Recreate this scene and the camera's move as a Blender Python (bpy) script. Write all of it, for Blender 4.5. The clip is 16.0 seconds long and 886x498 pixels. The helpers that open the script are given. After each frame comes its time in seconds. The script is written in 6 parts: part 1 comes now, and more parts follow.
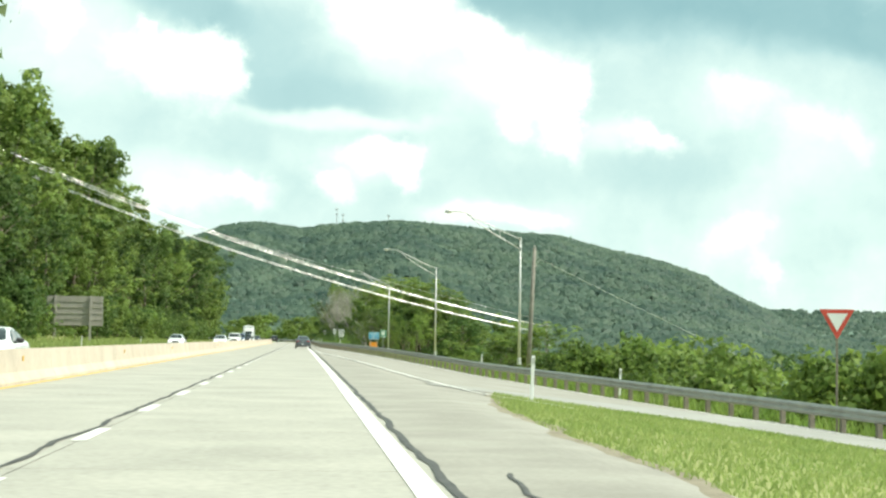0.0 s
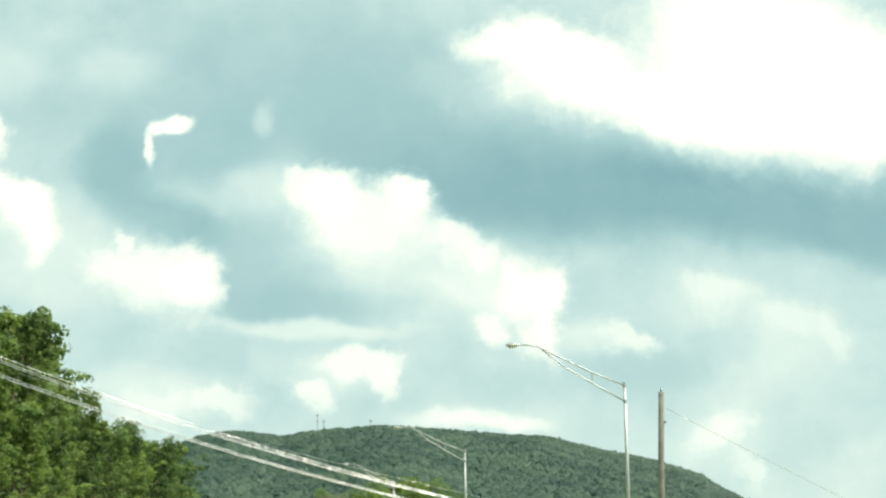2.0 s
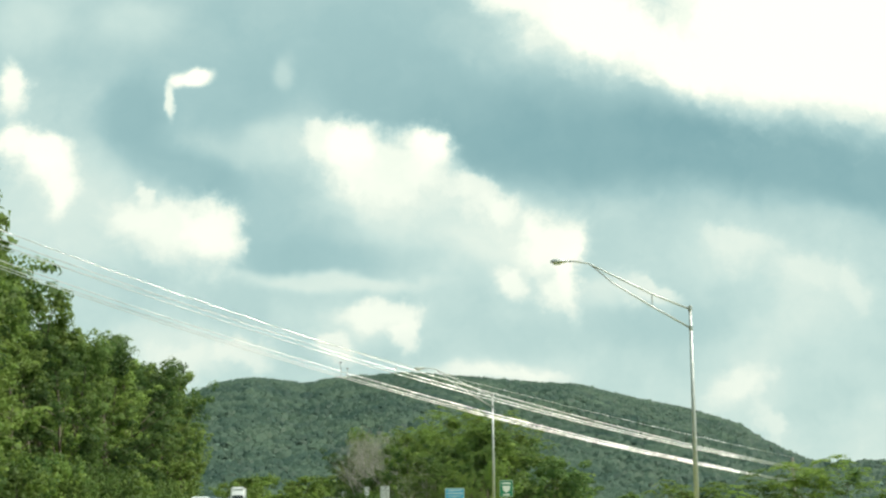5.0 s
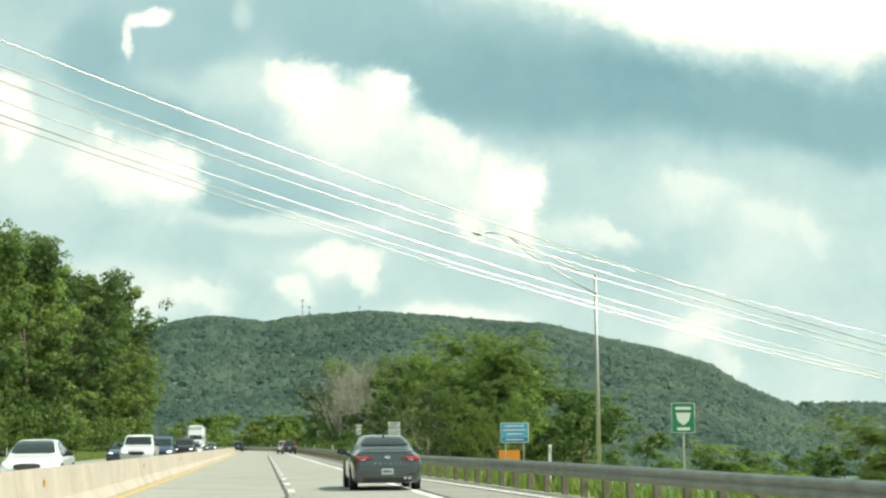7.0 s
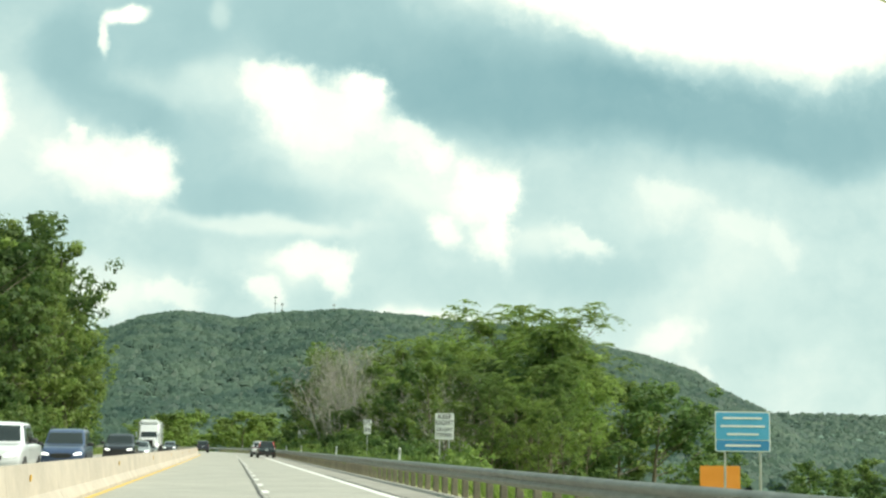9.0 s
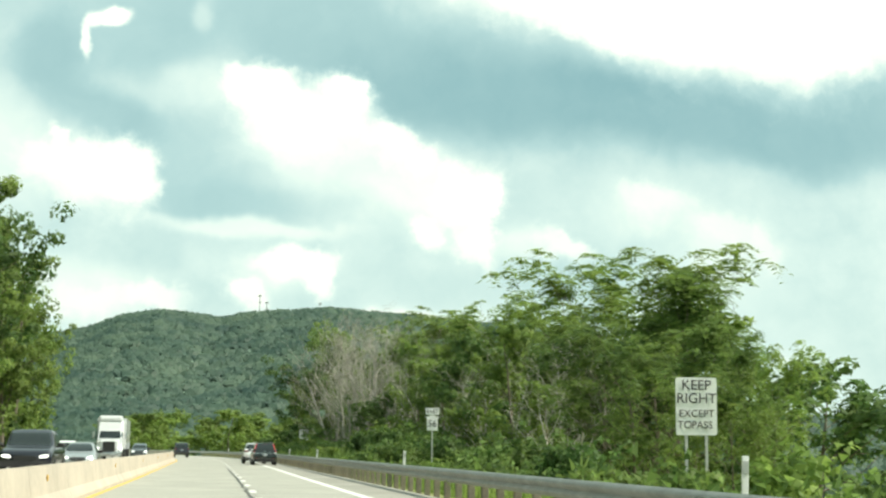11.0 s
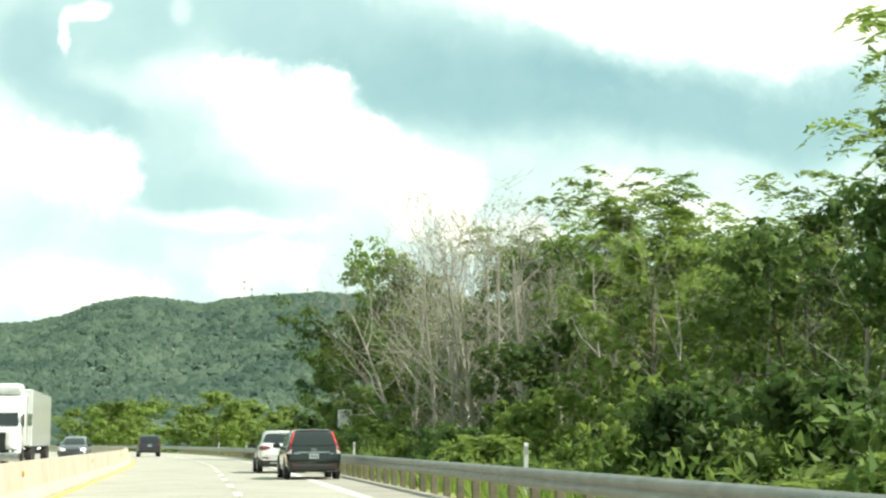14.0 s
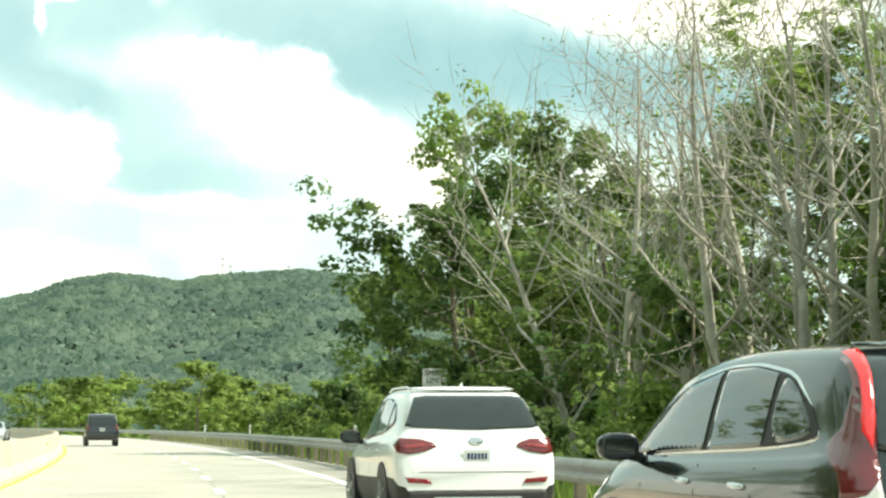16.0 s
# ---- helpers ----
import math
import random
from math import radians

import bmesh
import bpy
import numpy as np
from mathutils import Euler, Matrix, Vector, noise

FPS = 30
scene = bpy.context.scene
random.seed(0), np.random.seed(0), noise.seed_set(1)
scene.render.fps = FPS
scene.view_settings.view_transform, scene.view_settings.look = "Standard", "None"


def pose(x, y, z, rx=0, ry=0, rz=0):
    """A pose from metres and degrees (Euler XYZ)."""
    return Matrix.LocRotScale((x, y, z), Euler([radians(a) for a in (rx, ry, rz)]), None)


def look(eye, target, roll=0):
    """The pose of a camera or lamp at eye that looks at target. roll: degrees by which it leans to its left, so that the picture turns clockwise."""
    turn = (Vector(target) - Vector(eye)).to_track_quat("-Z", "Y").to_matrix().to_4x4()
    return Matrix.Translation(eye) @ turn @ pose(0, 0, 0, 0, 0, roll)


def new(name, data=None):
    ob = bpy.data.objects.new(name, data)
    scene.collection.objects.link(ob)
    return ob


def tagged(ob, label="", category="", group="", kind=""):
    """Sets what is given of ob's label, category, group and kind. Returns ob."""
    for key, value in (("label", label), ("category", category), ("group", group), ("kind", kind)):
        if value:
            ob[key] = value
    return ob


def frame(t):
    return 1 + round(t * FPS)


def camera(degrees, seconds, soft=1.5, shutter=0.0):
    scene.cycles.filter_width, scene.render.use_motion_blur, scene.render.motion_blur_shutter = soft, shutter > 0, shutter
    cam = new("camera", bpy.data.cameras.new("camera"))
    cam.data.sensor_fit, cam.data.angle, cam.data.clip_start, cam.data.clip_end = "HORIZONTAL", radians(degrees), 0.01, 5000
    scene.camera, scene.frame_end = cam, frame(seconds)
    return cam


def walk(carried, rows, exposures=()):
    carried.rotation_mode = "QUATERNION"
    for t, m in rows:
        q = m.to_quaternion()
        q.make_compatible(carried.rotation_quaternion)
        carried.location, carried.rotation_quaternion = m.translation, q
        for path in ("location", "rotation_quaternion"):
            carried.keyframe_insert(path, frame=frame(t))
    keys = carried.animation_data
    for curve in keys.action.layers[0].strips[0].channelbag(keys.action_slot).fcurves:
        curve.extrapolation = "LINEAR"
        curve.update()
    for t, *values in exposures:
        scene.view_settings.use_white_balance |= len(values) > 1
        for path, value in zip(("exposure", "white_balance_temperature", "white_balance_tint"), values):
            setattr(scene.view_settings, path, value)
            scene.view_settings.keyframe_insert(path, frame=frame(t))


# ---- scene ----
cam = camera(31.490, 16.0, soft=2.4)
PATH = [
    (0.0, look((0.000, -0.000, 1.243), (9.267, 99.401, 7.044), 0.907)),
    (0.5, look((-0.066, 10.612, 1.241), (10.690, 109.611, 10.384), 1.109)),
    (1.0, look((-0.071, 21.270, 1.239), (7.938, 120.177, 13.613), 0.615)),
    (1.5, look((-0.088, 31.924, 1.239), (8.904, 130.527, 15.260), -0.093)),
    (2.0, look((0.006, 42.572, 1.239), (10.467, 140.231, 20.034), -0.811)),
    (2.5, look((0.074, 53.125, 1.239), (11.189, 150.902, 19.017), -1.055)),
    (3.0, look((0.123, 63.555, 1.238), (11.296, 161.460, 18.260), -1.180)),
    (3.5, look((0.030, 73.950, 1.239), (13.369, 171.832, 16.774), -1.400)),
    (4.0, look((-0.219, 84.329, 1.241), (9.536, 182.453, 17.867), 0.888)),
    (4.5, look((-0.585, 94.890, 1.241), (7.598, 192.937, 19.122), 0.216)),
    (5.0, look((-1.034, 105.629, 1.239), (8.155, 203.932, 17.114), -0.577)),
    (5.2, look((-1.178, 109.901, 1.239), (7.876, 208.598, 14.547), -0.317)),
    (7.3, look((-2.522, 154.332, 1.235), (10.272, 252.810, 13.005), -0.379)),
    (7.5, look((-2.538, 158.779, 1.235), (11.299, 257.264, 11.693), -0.018)),
    (8.0, look((-2.570, 169.894, 1.238), (11.848, 267.773, 15.791), -0.618)),
    (8.5, look((-2.543, 180.879, 1.238), (12.752, 279.080, 12.313), -0.616)),
    (9.0, look((-2.450, 191.760, 1.239), (11.025, 290.054, 13.754), 0.615)),
    (11.5, look((-2.488, 243.523, 1.242), (12.661, 341.541, 14.006), 0.184)),
    (12.0, look((-2.378, 254.711, 1.239), (13.291, 352.473, 15.276), -0.331)),
    (12.5, look((-2.375, 266.029, 1.241), (13.804, 363.827, 14.427), 0.444)),
    (13.0, look((-2.369, 277.415, 1.242), (11.716, 375.373, 15.588), 1.104)),
    (13.5, look((-2.210, 288.753, 1.242), (13.019, 386.817, 13.553), 0.951)),
    (14.0, look((-2.149, 300.113, 1.239), (13.541, 398.128, 13.363), -0.270)),
    (14.5, look((-2.124, 311.489, 1.236), (12.876, 409.592, 13.519), 0.150)),
    (15.0, look((-2.089, 322.862, 1.238), (13.145, 421.179, 11.322), -0.123)),
    (15.5, look((-2.049, 334.205, 1.239), (14.005, 432.129, 13.622), -0.903)),
    (16.0, look((-1.991, 345.518, 1.241), (15.148, 443.414, 12.309), -0.090)),
]
EXPOSURES = [(0.0, 0.46, 6600, 5), (0.5, 0.44, 6600, 5), (1.0, 0.34, 6600, 5), (2.0, 0.18, 6550, 4), (3.0, 0.06, 6500, 4), (5.2, 0.03, 6500, 4), (7.5, 0.2, 6600, 4), (9.0, 0.22, 6600, 4), (11.5, 0.4, 6750, 5), (12.5, 0.49, 6800, 5), (14.0, 0.67, 6850, 6), (15.0, 0.78, 6900, 6), (16.0, 0.8, 6900, 6)]
walk(cam, PATH, EXPOSURES)

# ---- sky, clouds and sun ----
SUN_AZ, SUN_EL = radians(104), radians(50)
world = bpy.data.worlds.new("sky")
scene.world = world
world.use_nodes = True
wt = world.node_tree
wt.nodes.clear()


def wnode(kind, **sets):
    n = wt.nodes.new(kind)
    for k, v in sets.items():
        setattr(n, k, v)
    return n


def wmath(op, a, b=None, clamp=False):
    n = wnode("ShaderNodeMath", operation=op, use_clamp=clamp)
    for i, v in enumerate((a, b)):
        if v is None:
            continue
        if isinstance(v, (int, float)):
            n.inputs[i].default_value = v
        else:
            wt.links.new(v, n.inputs[i])
    return n.outputs[0]


def wvec(op, a, b=None):
    n = wnode("ShaderNodeVectorMath", operation=op)
    for i, v in enumerate((a, b)):
        if v is None:
            continue
        if isinstance(v, tuple):
            n.inputs[i].default_value = v
        else:
            wt.links.new(v, n.inputs[i])
    return n.outputs["Value"] if op in ("DOT_PRODUCT", "LENGTH") else n.outputs[0]


way = wnode("ShaderNodeTexCoord").outputs["Generated"]
split = wnode("ShaderNodeSeparateXYZ")
wt.links.new(way, split.inputs[0])
ahead = wmath("MAXIMUM", split.outputs[1], 0.08)
sky_u = wmath("DIVIDE", split.outputs[0], ahead)
sky_v = wmath("DIVIDE", split.outputs[2], ahead)
join = wnode("ShaderNodeCombineXYZ")
wt.links.new(sky_u, join.inputs[0])
wt.links.new(sky_v, join.inputs[1])
flat_way = join.outputs[0]


def wnoise(scale, detail, rough, vector, offset=(0.0, 0.0, 0.0)):
    moved = wvec("ADD", vector, offset)
    n = wnode("ShaderNodeTexNoise")
    n.inputs["Scale"].default_value, n.inputs["Detail"].default_value, n.inputs["Roughness"].default_value = scale, detail, rough
    wt.links.new(moved, n.inputs["Vector"])
    return n


# edges of the clouds billow: the masses are drawn in a slightly stirred plane
stir_big = wvec("MULTIPLY", wvec("SUBTRACT", wnoise(11, 4, 0.55, flat_way).outputs["Color"], (0.5, 0.5, 0.5)), (0.045, 0.04, 0.0))
stir_fine = wvec("MULTIPLY", wvec("SUBTRACT", wnoise(44, 6, 0.64, flat_way, (3.1, 1.7, 0.4)).outputs["Color"], (0.5, 0.5, 0.5)), (0.03, 0.028, 0.0))
stirred = wvec("ADD", wvec("ADD", flat_way, stir_big), stir_fine)
soft_way = wvec("ADD", flat_way, stir_big)
calm = wvec("ADD", flat_way, wvec("MULTIPLY", stir_fine, (0.35, 0.35, 0.0)))
puffs = wmath("SUBTRACT", wnoise(75, 6, 0.6, stirred, (1.3, 5.1, 0.0)).outputs[0], 0.5)


def cloud(field, cu, cv, ru, rv, angle=0.0, drop=1.0):
    """A soft elliptical mass at (cu, cv) on the plane of the sky ahead, 1 in its middle; it trails off downwards by the factor drop."""
    c, k = math.cos(radians(angle)), math.sin(radians(angle))
    d = wvec("SUBTRACT", field, (cu, cv, 0.0))
    a = wvec("DOT_PRODUCT", d, (c / ru, k / ru, 0.0))
    b = wvec("DOT_PRODUCT", d, (-k / rv, c / rv, 0.0))
    if drop != 1.0:
        b = wmath("MAXIMUM", b, wmath("MULTIPLY", b, 1 / drop))
    q = wmath("ADD", wmath("MULTIPLY", a, a), wmath("MULTIPLY", b, b))
    return wmath("POWER", 2.718, wmath("MULTIPLY", q, -1.0))


# (u, v, half width, half height, tilt, level of light, cover): shaded undersides, thin veils, sunlit heads
SHADES = [
    (0.2479, 0.2298, 0.1381, 0.0332, -3, 0.01, 0.97),
    (0.3635, 0.2148, 0.1197, 0.0239, -4, 0.05, 0.92),
    (0.1266, 0.2481, 0.1105, 0.0392, -14, 0.08, 0.92),
    (0.0439, 0.2848, 0.0966, 0.0369, -8, 0.22, 0.80),
    (0.4267, 0.2268, 0.0920, 0.0276, 5, 0.11, 0.80),
    (0.0132, 0.3220, 0.1197, 0.0323, 0, 0.29, 0.75),
    (-0.1500, 0.2951, 0.0874, 0.0276, 0, 0.31, 0.60),
    (-0.1010, 0.2502, 0.0253, 0.0276, 0, 0.17, 0.85),
    (-0.0669, 0.2086, 0.0553, 0.0175, -36, 0.17, 0.88),
    (-0.0473, 0.2618, 0.0438, 0.0346, 0, 0.24, 0.75),
    (-0.0150, 0.1698, 0.0415, 0.0346, 0, 0.28, 0.80),
    (0.0071, 0.1558, 0.0598, 0.0147, 0, 0.25, 0.80),
    (0.0023, 0.1925, 0.0507, 0.0276, 0, 0.31, 0.70),
    (-0.0312, 0.1219, 0.0184, 0.0276, 0, 0.37, 0.60),
    (0.1356, 0.1009, 0.0461, 0.0147, 0, 0.37, 0.60),
    (0.2244, 0.1105, 0.0644, 0.0165, -4, 0.35, 0.60),
    (0.2021, 0.1656, 0.0276, 0.0230, 0, 0.40, 0.55),
    (0.1023, 0.1256, 0.0276, 0.0230, 0, 0.39, 0.50),
    (-0.1314, 0.1479, 0.0553, 0.0119, 0, 0.39, 0.50),
    (0.3599, 0.0806, 0.0553, 0.0276, 0, 0.42, 0.50),
]
VEILS = [
    (-0.1369, 0.1840, 0.0611, 0.0396, 0, 0.67, 0.70),
    (0.0682, 0.1874, 0.0611, 0.0198, -8, 0.68, 0.75),
    (-0.0098, 0.2313, 0.0270, 0.0180, 0, 0.62, 0.65),
    (0.1238, 0.1687, 0.0360, 0.0144, -10, 0.76, 0.70),
    (0.0183, 0.1415, 0.0683, 0.0061, -2, 0.74, 0.70),
    (0.0408, 0.1130, 0.0396, 0.0180, 0, 0.72, 0.60),
    (-0.0728, 0.0992, 0.0503, 0.0162, 0, 0.74, 0.60),
    (0.2776, 0.1567, 0.0539, 0.0198, 0, 0.66, 0.55),
    (0.3459, 0.1324, 0.0396, 0.0252, 0, 0.66, 0.50),
    (-0.1040, 0.3125, 0.0324, 0.0162, 10, 0.64, 0.60),
    (-0.1689, 0.3132, 0.0288, 0.0162, 0, 0.64, 0.60),
    (-0.0115, 0.2843, 0.0093, 0.0101, 0, 0.59, 0.60),
    (0.2095, 0.1323, 0.0216, 0.0093, -8, 0.70, 0.60),
    (0.1248, 0.0807, 0.0467, 0.0058, 0, 0.80, 0.70),
    (0.2953, 0.0718, 0.0216, 0.0252, -50, 0.66, 0.50),
    (0.2563, 0.3021, 0.0539, 0.0180, -20, 0.70, 0.60),
    (0.3414, 0.2665, 0.0611, 0.0144, -6, 0.54, 0.55),
    (0.1640, 0.3096, 0.0324, 0.0180, -35, 0.66, 0.60),
    (0.3733, 0.2855, 0.0683, 0.0223, -6, 0.98, 0.80),
    (0.3065, 0.2827, 0.0539, 0.0144, -10, 0.82, 0.60),
]
HEADS = [
    (0.0490, 0.2242, 0.0431, 0.0197, -4, 0.89, 0.85),
    (0.0315, 0.2340, 0.0213, 0.0147, 10, 1.03, 1.00),
    (0.0851, 0.2324, 0.0205, 0.0139, -8, 1.01, 1.00),
    (0.0640, 0.2116, 0.0451, 0.0123, -6, 0.85, 0.75),
    (0.0101, 0.2377, 0.0123, 0.0098, 0, 0.89, 0.70),
    (0.1178, 0.2060, 0.0226, 0.0106, -25, 0.87, 0.80),
    (0.1347, 0.1915, 0.0123, 0.0090, -30, 0.91, 0.80),
    (0.1628, 0.1737, 0.0254, 0.0164, -6, 0.95, 0.90),
    (0.1796, 0.1612, 0.0106, 0.0205, 0, 0.99, 0.95),
    (0.1351, 0.1442, 0.0147, 0.0082, 0, 0.91, 0.80),
    (0.1704, 0.1386, 0.0164, 0.0082, 0, 0.89, 0.80),
    (-0.1638, 0.2242, 0.0238, 0.0139, -10, 1.01, 0.95),
    (-0.1538, 0.2036, 0.0139, 0.0106, 0, 0.95, 0.90),
    (-0.1822, 0.2357, 0.0115, 0.0090, 0, 0.98, 0.90),
    (-0.1853, 0.2765, 0.0106, 0.0147, 0, 0.95, 0.90),
    (-0.0800, 0.1805, 0.0377, 0.0156, -14, 0.89, 0.85),
    (-0.0547, 0.1740, 0.0180, 0.0147, 0, 0.97, 0.90),
    (-0.0945, 0.2013, 0.0082, 0.0049, -30, 0.85, 0.80),
    (-0.1015, 0.1852, 0.0205, 0.0103, 0, 0.87, 0.70),
]
CURL = [
    (-0.0667, 0.2742, 0.0123, 0.0062, 8, 1.11, 1.00),
    (-0.0782, 0.2718, 0.0057, 0.0057, 40, 0.99, 0.90),
    (-0.0827, 0.2584, 0.0036, 0.0139, 0, 0.89, 0.85),
]
HEADS2 = [
    (0.0514, 0.1205, 0.0270, 0.0090, 6, 0.89, 0.80),
    (0.0697, 0.1119, 0.0090, 0.0139, 0, 0.87, 0.80),
    (0.0232, 0.0981, 0.0147, 0.0082, -20, 0.87, 0.75),
    (-0.0373, 0.0929, 0.0246, 0.0066, -12, 0.83, 0.70),
    (-0.0724, 0.0885, 0.0246, 0.0098, 0, 0.81, 0.65),
    (0.2892, 0.1646, 0.0287, 0.0106, 0, 0.79, 0.65),
    (0.3386, 0.1472, 0.0328, 0.0090, 0, 0.77, 0.55),
    (0.3653, 0.1386, 0.0106, 0.0180, 0, 0.77, 0.50),
    (0.2283, 0.1347, 0.0156, 0.0074, -25, 0.81, 0.70),
    (0.2915, 0.0735, 0.0106, 0.0180, -70, 0.85, 0.75),
    (0.3081, 0.0519, 0.0147, 0.0082, -40, 0.79, 0.60),
    (0.1358, 0.0798, 0.0369, 0.0041, 0, 0.87, 0.70),
    (0.3272, 0.3351, 0.0943, 0.0492, -8, 1.17, 1.00),
    (0.1946, 0.3248, 0.0492, 0.0246, -28, 1.13, 1.00),
    (0.2485, 0.2978, 0.0451, 0.0172, -20, 1.09, 0.95),
    (0.3028, 0.2923, 0.0614, 0.0164, -6, 1.07, 0.90),
    (0.4138, 0.3091, 0.0697, 0.0369, -4, 1.17, 1.00),
    (0.1486, 0.3344, 0.0287, 0.0123, -20, 0.98, 0.85),
    (0.2565, 0.3297, 0.0057, 0.0180, 0, 0.77, 0.55),
]
light = wmath("ADD", 0.45, wmath("MULTIPLY", wmath("SUBTRACT", wnoise(9, 6, 0.6, flat_way, (0.7, 2.2, 0.0)).outputs[0], 0.5), 0.55))
# paler towards the horizon
light = wmath("ADD", light, wmath("MULTIPLY", wmath("POWER", 2.718, wmath("MULTIPLY", wmath("ABSOLUTE", split.outputs[2]), -11.0)), 0.12))
for masses, field, firm, fluff, drop in ((SHADES, soft_way, (0.04, 0.9), 0.1, 1.0), (VEILS, soft_way, (0.06, 0.95), 0.2, 1.2), (HEADS, stirred, (0.1, 0.9), 0.3, 1.9), (HEADS2, stirred, (0.1, 0.9), 0.3, 1.6), (CURL, calm, (0.16, 0.82), 0.2, 1.0)):
    for cu, cv, ru, rv, angle, level, weight in masses:
        rim = wnode("ShaderNodeMapRange", interpolation_type="SMOOTHSTEP")
        rim.inputs["From Min"].default_value, rim.inputs["From Max"].default_value = firm
        rim.inputs["To Max"].default_value = weight
        wt.links.new(wmath("ADD", cloud(field, cu, cv, ru, rv, angle, drop), wmath("MULTIPLY", puffs, fluff)), rim.inputs["Value"])
        light = wmath("ADD", light, wmath("MULTIPLY", wmath("SUBTRACT", level, light), rim.outputs[0]))
light = wmath("ADD", light, wmath("MULTIPLY", wmath("SUBTRACT", wnoise(22, 6, 0.58, stirred, (4.7, 0.2, 0.0)).outputs[0], 0.5), 0.2))
ramp = wnode("ShaderNodeValToRGB")
wt.links.new(light, ramp.inputs[0])
stops = [(0.02, (0.25, 0.455, 0.47)), (0.3, (0.42, 0.62, 0.625)), (0.52, (0.63, 0.79, 0.76)), (0.74, (0.87, 0.94, 0.86)), (1.0, (1.2, 1.17, 1.03))]
ramp.color_ramp.elements[0].position, ramp.color_ramp.elements[0].color = stops[0][0], (*stops[0][1], 1)
ramp.color_ramp.elements[1].position, ramp.color_ramp.elements[1].color = stops[-1][0], (*stops[-1][1], 1)
for at, col in stops[1:-1]:
    e = ramp.color_ramp.elements.new(at)
    e.color = (*col, 1)
clear = wnode("ShaderNodeTexSky", sky_type="NISHITA", sun_disc=False, sun_elevation=SUN_EL, sun_rotation=SUN_AZ)
clear_level = wvec("MULTIPLY", clear.outputs[0], (0.1, 0.1, 0.1))
cover = wmath("ADD", 0.8, wmath("MULTIPLY", light, 0.3), clamp=True)
blend = wnode("ShaderNodeMix", data_type="RGBA")
wt.links.new(cover, blend.inputs["Factor"])
wt.links.new(clear_level, blend.inputs["A"])
wt.links.new(ramp.outputs[0], blend.inputs["B"])
back = wnode("ShaderNodeBackground")
wt.links.new(blend.outputs["Result"], back.inputs[0])
back.inputs[1].default_value = 0.95
wt.links.new(back.outputs[0], wnode("ShaderNodeOutputWorld").inputs[0])

sun = new("sun", bpy.data.lights.new("sun", "SUN"))
sun.data.energy, sun.data.angle, sun.data.color = 4.7, radians(0.53), (1.0, 0.95, 0.85)
sun.matrix_world = look((0, 0, 50), (-math.sin(SUN_AZ) * math.cos(SUN_EL), -math.cos(SUN_AZ) * math.cos(SUN_EL), 50 - math.sin(SUN_EL)))

# ---- materials ----
def material(name, col_a, col_b, scale=3.0, fine=40.0, rough=0.8, metal=0.0, bump=0.2, spread=0.12, fine_mix=0.35, coords="Object"):
    """Two colours mixed by a broad and a fine noise, with a slight relief and a change from piece to piece."""
    m = bpy.data.materials.new(name)
    m.use_nodes = True
    t = m.node_tree
    b = t.nodes["Principled BSDF"]
    tc = t.nodes.new("ShaderNodeTexCoord")
    n1, n2 = t.nodes.new("ShaderNodeTexNoise"), t.nodes.new("ShaderNodeTexNoise")
    for n, s in ((n1, scale), (n2, fine)):
        n.inputs["Scale"].default_value, n.inputs["Detail"].default_value = s, 5.0
        t.links.new(tc.outputs[coords], n.inputs["Vector"])
    mixf = t.nodes.new("ShaderNodeMix")
    mixf.inputs["Factor"].default_value = fine_mix
    t.links.new(n1.outputs[0], mixf.inputs["A"])
    t.links.new(n2.outputs[0], mixf.inputs["B"])
    st = t.nodes.new("ShaderNodeMapRange")
    st.inputs["From Min"].default_value, st.inputs["From Max"].default_value = 0.36, 0.64
    t.links.new(mixf.outputs["Result"], st.inputs["Value"])
    col = t.nodes.new("ShaderNodeMix")
    col.data_type = "RGBA"
    col.inputs["A"].default_value, col.inputs["B"].default_value = (*col_a, 1), (*col_b, 1)
    t.links.new(st.outputs[0], col.inputs["Factor"])
    last = col.outputs["Result"]
    if spread:
        geo, info = t.nodes.new("ShaderNodeNewGeometry"), t.nodes.new("ShaderNodeObjectInfo")
        add = t.nodes.new("ShaderNodeMath")
        add.operation = "ADD"
        t.links.new(geo.outputs["Random Per Island"], add.inputs[0])
        t.links.new(info.outputs["Random"], add.inputs[1])
        vr = t.nodes.new("ShaderNodeMapRange")
        vr.inputs["From Max"].default_value = 2.0
        vr.inputs["To Min"].default_value, vr.inputs["To Max"].default_value = 1 - 1.6 * spread, 1 + 1.6 * spread
        t.links.new(add.outputs[0], vr.inputs["Value"])
        hs = t.nodes.new("ShaderNodeHueSaturation")
        t.links.new(vr.outputs[0], hs.inputs["Value"])
        t.links.new(last, hs.inputs["Color"])
        last = hs.outputs[0]
    t.links.new(last, b.inputs["Base Color"])
    b.inputs["Roughness"].default_value, b.inputs["Metallic"].default_value = rough, metal
    if bump:
        bp = t.nodes.new("ShaderNodeBump")
        bp.inputs["Strength"].default_value, bp.inputs["Distance"].default_value = bump, 0.02
        t.links.new(n2.outputs[0], bp.inputs["Height"])
        t.links.new(bp.outputs[0], b.inputs["Normal"])
    return m


